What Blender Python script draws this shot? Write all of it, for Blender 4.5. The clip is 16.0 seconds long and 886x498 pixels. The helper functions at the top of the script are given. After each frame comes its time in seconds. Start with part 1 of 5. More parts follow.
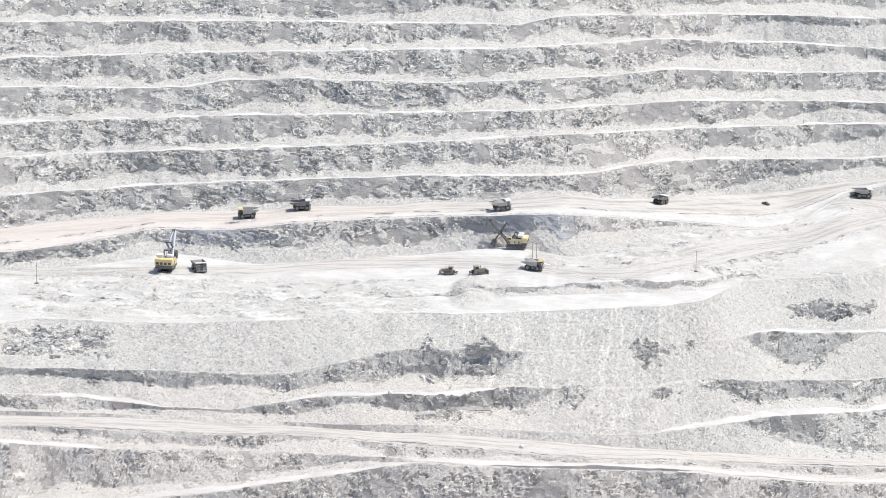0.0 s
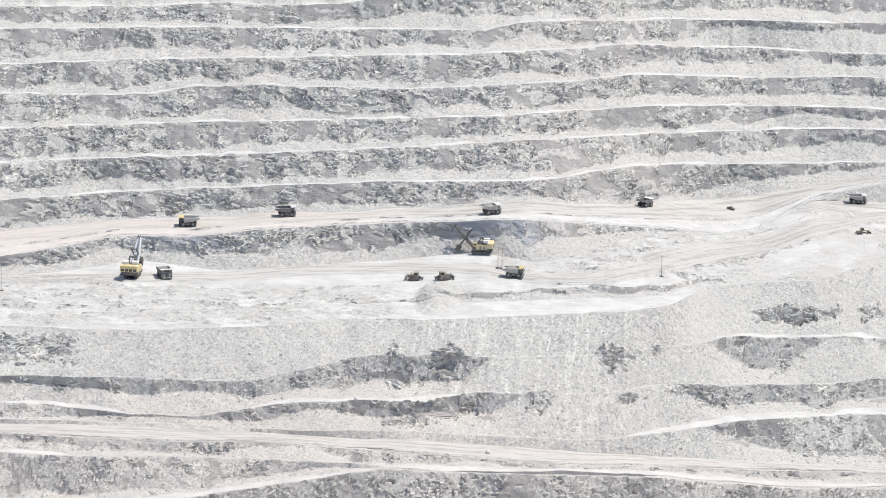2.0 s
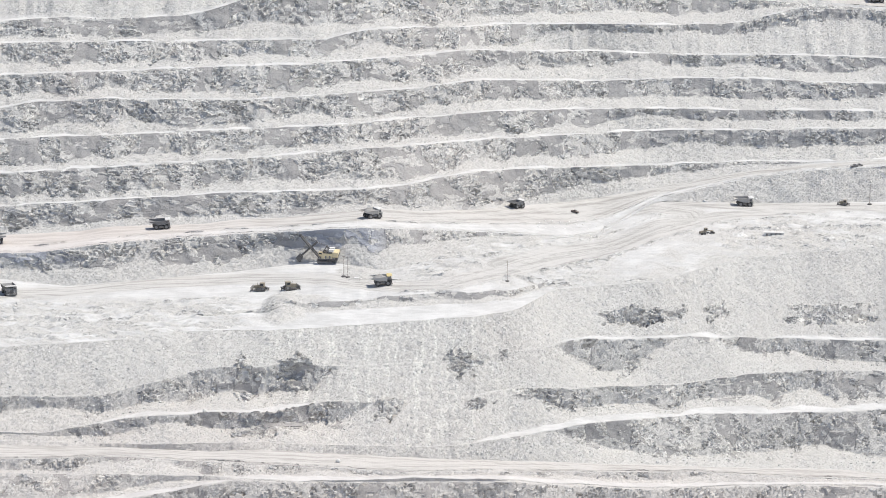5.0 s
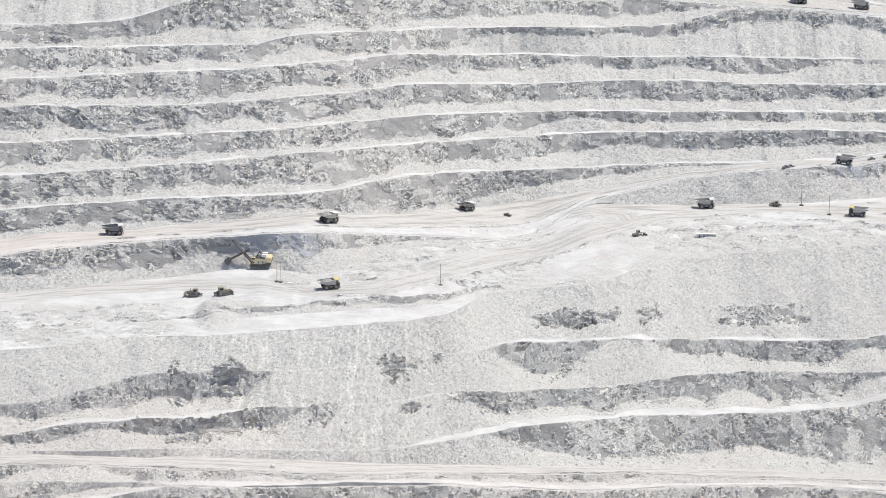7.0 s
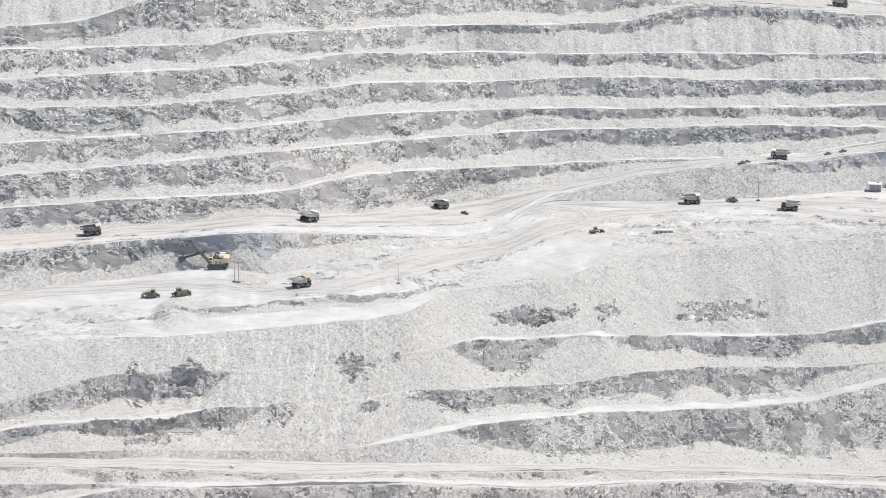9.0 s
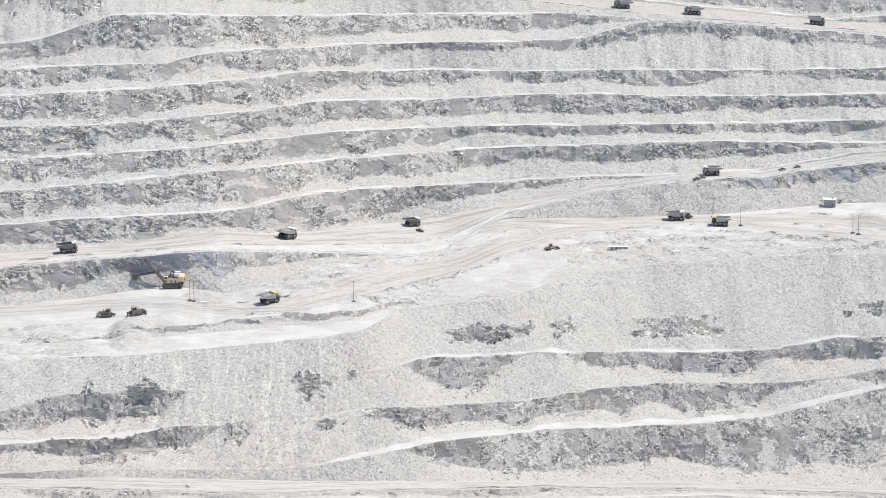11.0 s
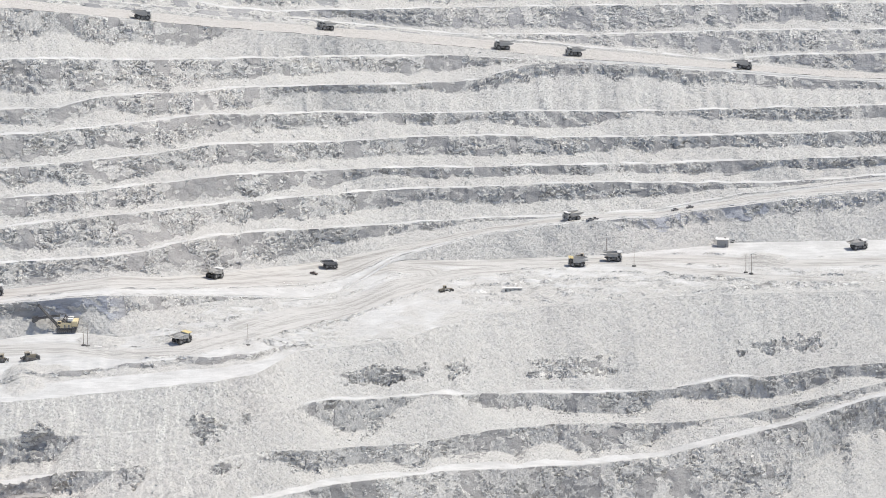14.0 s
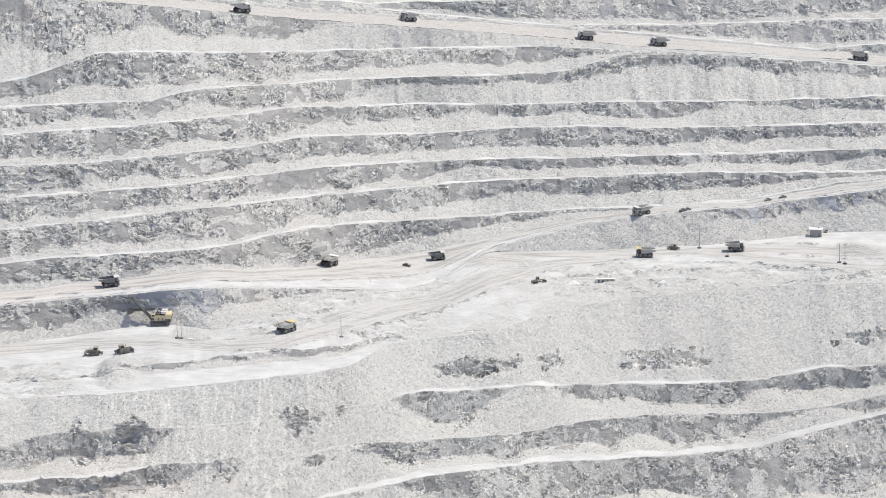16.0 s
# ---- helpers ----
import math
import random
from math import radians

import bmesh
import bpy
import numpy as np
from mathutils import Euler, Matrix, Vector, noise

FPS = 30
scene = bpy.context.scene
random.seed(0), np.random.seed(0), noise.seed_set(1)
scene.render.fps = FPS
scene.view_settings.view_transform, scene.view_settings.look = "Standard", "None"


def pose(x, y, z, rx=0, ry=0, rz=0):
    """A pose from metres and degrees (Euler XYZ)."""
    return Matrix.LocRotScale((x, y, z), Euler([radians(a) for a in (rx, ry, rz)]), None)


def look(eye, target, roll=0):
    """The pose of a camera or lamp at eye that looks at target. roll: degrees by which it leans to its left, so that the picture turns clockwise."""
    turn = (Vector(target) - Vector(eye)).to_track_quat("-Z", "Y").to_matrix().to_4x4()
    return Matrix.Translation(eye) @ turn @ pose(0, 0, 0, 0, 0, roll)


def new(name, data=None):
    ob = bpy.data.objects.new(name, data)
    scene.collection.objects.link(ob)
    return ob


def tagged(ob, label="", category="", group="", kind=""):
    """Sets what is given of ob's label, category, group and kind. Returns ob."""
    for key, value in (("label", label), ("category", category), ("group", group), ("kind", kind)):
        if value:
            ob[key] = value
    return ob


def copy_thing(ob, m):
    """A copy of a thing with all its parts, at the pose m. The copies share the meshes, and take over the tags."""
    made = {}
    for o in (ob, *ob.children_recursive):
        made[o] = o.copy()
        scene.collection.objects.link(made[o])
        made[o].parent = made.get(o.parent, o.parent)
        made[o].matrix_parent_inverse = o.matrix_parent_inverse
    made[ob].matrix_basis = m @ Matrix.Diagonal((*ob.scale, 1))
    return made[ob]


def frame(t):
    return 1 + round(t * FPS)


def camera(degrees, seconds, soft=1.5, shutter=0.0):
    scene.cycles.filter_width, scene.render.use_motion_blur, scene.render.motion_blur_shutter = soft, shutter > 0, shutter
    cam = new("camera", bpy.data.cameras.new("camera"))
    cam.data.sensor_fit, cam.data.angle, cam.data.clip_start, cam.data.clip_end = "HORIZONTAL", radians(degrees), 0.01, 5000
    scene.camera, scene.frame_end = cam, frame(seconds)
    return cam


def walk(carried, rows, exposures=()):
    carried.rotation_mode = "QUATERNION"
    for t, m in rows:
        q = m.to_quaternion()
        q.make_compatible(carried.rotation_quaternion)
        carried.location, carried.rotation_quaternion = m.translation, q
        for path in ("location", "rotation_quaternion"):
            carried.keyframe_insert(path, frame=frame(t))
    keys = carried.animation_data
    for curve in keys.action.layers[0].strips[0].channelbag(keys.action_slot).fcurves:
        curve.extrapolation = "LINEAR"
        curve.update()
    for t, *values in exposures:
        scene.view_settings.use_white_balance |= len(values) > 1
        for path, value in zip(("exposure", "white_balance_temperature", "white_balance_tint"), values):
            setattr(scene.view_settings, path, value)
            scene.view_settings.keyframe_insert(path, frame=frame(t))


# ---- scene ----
cam = camera(14.0, 16.0, soft=0.72)
EYE = (0, -2100, 570)
# Seconds, then tilt, lean and turn of the camera, which stands on the far rim.
PATH = [
    (0.0, 75.6648, -1.0351, 4.6162),
    (0.5, 75.6636, -1.0298, 4.6321),
    (1.0, 75.6872, -1.2637, 4.6762),
    (1.5, 75.7233, -1.0770, 4.5140),
    (2.0, 75.7670, -0.9946, 4.0412),
    (2.5, 75.8056, -0.9279, 3.5077),
    (3.0, 75.8488, -0.6854, 3.0272),
    (3.5, 75.8829, -0.5850, 2.5778),
    (4.0, 75.9040, -0.4903, 2.1222),
    (4.5, 75.9322, -0.3999, 1.7074),
    (5.0, 75.9262, -0.2793, 1.3287),
    (7.5, 76.0000, -0.0000, -0.0000),
    (8.0, 75.9603, 0.1311, -0.1673),
    (10.5, 76.0666, 0.1955, -1.0831),
    (11.0, 76.2408, 0.3811, -1.3599),
    (11.5, 76.4303, 0.6321, -2.4525),
    (12.0, 76.4698, 0.2097, -2.4628),
    (12.5, 76.5546, 0.4106, -2.6212),
    (13.0, 76.6131, 0.7397, -2.8845),
    (13.5, 76.7148, 0.6311, -3.0063),
    (14.0, 76.9001, 0.4006, -3.0954),
    (14.5, 76.8913, 0.3502, -2.6820),
    (15.0, 76.8815, 0.2192, -2.0827),
    (15.5, 76.8909, 0.3763, -1.8382),
    (16.0, 76.7801, 0.9921, -1.7231),
]
walk(cam, [(t, pose(*EYE, rx, ry, rz)) for t, rx, ry, rz in PATH], exposures=[(0, 0.57, 7000, 8), (1, 0.56, 7000, 8), (2, 0.46, 7000, 8), (3, 0.44, 7000, 8), (5, 0.43, 7000, 8), (12, 0.40, 7000, 8), (16, 0.37, 7000, 8)])

# Light: a high noon sun, a little behind the wall and to the right, and a clear desert sky.
SUN_AZ, SUN_EL = 82, 66
world = bpy.data.worlds.new("sky")
scene.world = world
world.use_nodes = True
wn = world.node_tree.nodes
sky = wn.new("ShaderNodeTexSky")
sky.sky_type, sky.sun_disc = "NISHITA", False
sky.sun_elevation, sky.sun_rotation = radians(SUN_EL), radians(SUN_AZ)
sky.altitude, sky.dust_density, sky.ozone_density = 2500, 6.0, 0.6
wn["Background"].inputs["Strength"].default_value = 0.15
world.node_tree.links.new(sky.outputs[0], wn["Background"].inputs["Color"])
sun = new("sun", bpy.data.lights.new("sun", "SUN"))
sun.data.energy, sun.data.angle, sun.data.color = 3.2, radians(0.53), (1.0, 0.965, 0.91)
sun_way = Vector((math.sin(radians(SUN_AZ)) * math.cos(radians(SUN_EL)), math.cos(radians(SUN_AZ)) * math.cos(radians(SUN_EL)), math.sin(radians(SUN_EL))))
sun.matrix_world = look(sun_way * 800, (0, 0, 0))


# ---- materials ----
def mat_base(name, rough=0.9, metal=0.0):
    m = bpy.data.materials.new(name)
    m.use_nodes = True
    b = m.node_tree.nodes["Principled BSDF"]
    b.inputs["Roughness"].default_value, b.inputs["Metallic"].default_value = rough, metal
    return m, m.node_tree.nodes, m.node_tree.links, b


def math_node(nt, op, a, b=None, clamp=False):
    n = nt.nodes.new("ShaderNodeMath")
    n.operation, n.use_clamp = op, clamp
    for i, v in enumerate((a, b)):
        if v is None:
            continue
        if isinstance(v, (int, float)):
            n.inputs[i].default_value = v
        else:
            nt.links.new(v, n.inputs[i])
    return n.outputs[0]


def mix_node(nt, fac, a, b):
    n = nt.nodes.new("ShaderNodeMix")
    n.data_type = "RGBA"
    for sock, v in ((n.inputs[0], fac), (n.inputs[6], a), (n.inputs[7], b)):
        if isinstance(v, (int, float)):
            sock.default_value = v
        elif isinstance(v, tuple):
            sock.default_value = (*v, 1)
        else:
            nt.links.new(v, sock)
    return n.outputs[2]


def noise_node(nt, scale, detail=4, rough=0.55, vec=None):
    n = nt.nodes.new("ShaderNodeTexNoise")
    n.inputs["Scale"].default_value, n.inputs["Detail"].default_value, n.inputs["Roughness"].default_value = scale, detail, rough
    if vec is not None:
        nt.links.new(vec, n.inputs["Vector"])
    return n.outputs["Fac"]


def ramp_node(nt, fac, lo, hi):
    n = nt.nodes.new("ShaderNodeMapRange")
    nt.links.new(fac, n.inputs[0])
    n.inputs[1].default_value, n.inputs[2].default_value = lo, hi
    return n.outputs[0]


def mapped(nt, scale, rot=(0, 0, 0)):
    tc = nt.nodes.new("ShaderNodeTexCoord")
    mp = nt.nodes.new("ShaderNodeMapping")
    mp.inputs["Scale"].default_value = scale
    mp.inputs["Rotation"].default_value = [radians(a) for a in rot]
    nt.links.new(tc.outputs["Object"], mp.inputs[0])
    return mp.outputs[0]


def attr(nt, name):
    n = nt.nodes.new("ShaderNodeAttribute")
    n.attribute_name = name
    return n.outputs["Fac"]


def facet_node(nt, pos, scale, tilt):
    """Broken blocks: a random tone for each block, and the height of its flat face, tilted its own way."""
    v = nt.nodes.new("ShaderNodeTexVoronoi")
    v.inputs["Scale"].default_value = scale
    nt.links.new(pos, v.inputs["Vector"])
    away, lean, dot = (nt.nodes.new("ShaderNodeVectorMath") for _ in range(3))
    away.operation, lean.operation, dot.operation = "SUBTRACT", "SUBTRACT", "DOT_PRODUCT"
    nt.links.new(pos, away.inputs[0])
    nt.links.new(v.outputs["Position"], away.inputs[1])
    nt.links.new(v.outputs["Color"], lean.inputs[0])
    lean.inputs[1].default_value = (0.5, 0.5, 0.5)
    nt.links.new(away.outputs[0], dot.inputs[0])
    nt.links.new(lean.outputs[0], dot.inputs[1])
    tone = nt.nodes.new("ShaderNodeSeparateColor")
    nt.links.new(v.outputs["Color"], tone.inputs[0])
    return tone.outputs[0], math_node(nt, "MULTIPLY", dot.outputs["Value"], tilt)


def ground_material():
    """Pale altered rock: blasted rock, fallen scree and beaten dusty floor, told apart by what the mesh is at that place."""
    m, nodes, links, bsdf = mat_base("pale_ore_rock", 0.95)
    nt = m.node_tree
    add, mul = (lambda p, q: math_node(nt, "ADD", p, q)), (lambda p, q: math_node(nt, "MULTIPLY", p, q))
    world_pos = mapped(nt, (1, 1, 1))
    strata = mapped(nt, (0.75, 0.9, 1.3), (0, 28, 15))
    along = mapped(nt, (0.045, 0.5, 0.5), (0, 0, -9))
    # blocks are not straight-sided: their outlines wander
    warp = nodes.new("ShaderNodeTexNoise")
    warp.inputs["Scale"].default_value, warp.inputs["Detail"].default_value = 0.45, 3
    links.new(world_pos, warp.inputs["Vector"])
    bent = nodes.new("ShaderNodeVectorMath")
    bent.operation = "MULTIPLY_ADD"
    links.new(warp.outputs["Color"], bent.inputs[0])
    bent.inputs[1].default_value = (2.6, 2.6, 2.6)
    links.new(strata, bent.inputs[2])
    big = ramp_node(nt, noise_node(nt, 0.018, 3, vec=world_pos), 0.35, 0.65)
    mid = noise_node(nt, 0.34, 6, 0.7, vec=world_pos)
    fine = noise_node(nt, 1.1, 5, 0.7, vec=world_pos)
    streak = noise_node(nt, 1.0, 5, 0.6, vec=along)
    block, block_h = facet_node(nt, bent.outputs[0], 0.17, 1.5)
    chip, chip_h = facet_node(nt, bent.outputs[0], 0.42, 1.15)
    stone, stone_h = facet_node(nt, world_pos, 0.7, 0.75)
    grit, grit_h = facet_node(nt, world_pos, 1.5, 0.4)
    broken = ramp_node(nt, add(attr(nt, "broken"), mul(math_node(nt, "SUBTRACT", mid, 0.5), 0.9)), 0.44, 0.54)
    lane_pos = nodes.new("ShaderNodeCombineXYZ")
    links.new(mul(attr(nt, "lat"), 0.3), lane_pos.inputs[0])
    sep = nodes.new("ShaderNodeSeparateXYZ")
    links.new(world_pos, sep.inputs[0])
    links.new(mul(sep.outputs[0], 0.02), lane_pos.inputs[1])
    ruts = noise_node(nt, 1.0, 4, 0.6, vec=lane_pos.outputs[0])
    # rock: smooth blast faces, darkened to paint their steep shade, and broken ledges
    rock_tone = add(mul(mid, 0.7), mul(block, 0.3))
    smooth_rock = mix_node(nt, ramp_node(nt, rock_tone, 0.3, 0.72), (0.30, 0.296, 0.293), (0.375, 0.37, 0.366))
    broken_rock = mix_node(nt, ramp_node(nt, add(mul(mid, 0.5), mul(chip, 0.5)), 0.25, 0.75), (0.345, 0.34, 0.331), (0.48, 0.473, 0.462))
    rock_col = mix_node(nt, broken, smooth_rock, broken_rock)
    rock_col = mix_node(nt, mul(attr(nt, "blue"), 0.75), rock_col, (0.41, 0.432, 0.49))
    # dust lies on the broken ledges; its pale tone also paints sunlit treads
    cracks = noise_node(nt, 0.34, 3, 0.55, vec=bent.outputs[0])
    lie = add(mul(cracks, 0.55), add(mul(block, 0.15), mul(chip, 0.3)))
    dusty = ramp_node(nt, lie, 0.465, 0.49)
    rock_col = mix_node(nt, mul(dusty, broken), rock_col, (0.615, 0.609, 0.595))
    scree_tone = add(mul(fine, 0.45), add(mul(stone, 0.3), mul(grit, 0.25)))
    scree = mix_node(nt, ramp_node(nt, scree_tone, 0.25, 0.75), (0.47, 0.463, 0.45), (0.585, 0.578, 0.562))
    sway = nodes.new("ShaderNodeTexNoise")
    sway.inputs["Scale"].default_value, sway.inputs["Detail"].default_value = 0.05, 3
    links.new(world_pos, sway.inputs["Vector"])
    fan = nodes.new("ShaderNodeVectorMath")
    fan.operation = "MULTIPLY_ADD"
    links.new(sway.outputs["Color"], fan.inputs[0])
    fan.inputs[1].default_value = (5.0, 0.6, 0.6)
    links.new(mapped(nt, (0.4, 0.014, 0.03), (0, 10, 0)), fan.inputs[2])
    runs = ramp_node(nt, noise_node(nt, 1.0, 4, 0.6, vec=fan.outputs[0]), 0.5, 0.66)
    scree = mix_node(nt, mul(runs, attr(nt, "spill")), scree, (0.68, 0.68, 0.645))
    scree = mix_node(nt, mul(big, 0.3), scree, (0.48, 0.462, 0.448))
    patches = ramp_node(nt, noise_node(nt, 0.045, 5, 0.7, vec=world_pos), 0.38, 0.62)
    floor_tone = add(mul(streak, 0.4), add(mul(ruts, 0.35), mul(patches, 0.25)))
    floor_col = mix_node(nt, ramp_node(nt, floor_tone, 0.36, 0.62), (0.465, 0.464, 0.462), (0.582, 0.581, 0.578))
    road_tone = add(mul(ruts, 0.7), mul(streak, 0.3))
    road_col = mix_node(nt, ramp_node(nt, road_tone, 0.42, 0.53), (0.335, 0.325, 0.312), (0.49, 0.48, 0.467))
    ragged = add(attr(nt, "rock"), add(mul(math_node(nt, "SUBTRACT", chip, 0.5), 0.34), mul(math_node(nt, "SUBTRACT", mid, 0.5), 0.1)))
    bare = ramp_node(nt, ragged, 0.48, 0.53)
    col = mix_node(nt, bare, scree, rock_col)
    col = mix_node(nt, attr(nt, "flat"), col, floor_col)
    col = mix_node(nt, attr(nt, "road"), col, road_col)
    col = mix_node(nt, mul(attr(nt, "pink"), 0.5), col, (0.57, 0.505, 0.475))
    links.new(col, bsdf.inputs["Base Color"])
    bump = nodes.new("ShaderNodeBump")
    bump.inputs["Strength"].default_value, bump.inputs["Distance"].default_value = 1.0, 1.0
    loose = math_node(nt, "SUBTRACT", 1.0, mul(attr(nt, "flat"), 0.85))
    hewn = mul(add(add(block_h, chip_h), mul(cracks, 0.9)), mul(bare, add(mul(broken, 0.85), 0.15)))
    strewn = mul(add(add(stone_h, grit_h), mul(fine, 0.2)), mul(loose, math_node(nt, "SUBTRACT", 1.0, mul(bare, 0.7))))
    links.new(add(hewn, strewn), bump.inputs["Height"])
    links.new(bump.outputs[0], bsdf.inputs["Normal"])
    bsdf.inputs["Specular IOR Level"].default_value = 0.2
    return m


ROCK = ground_material()

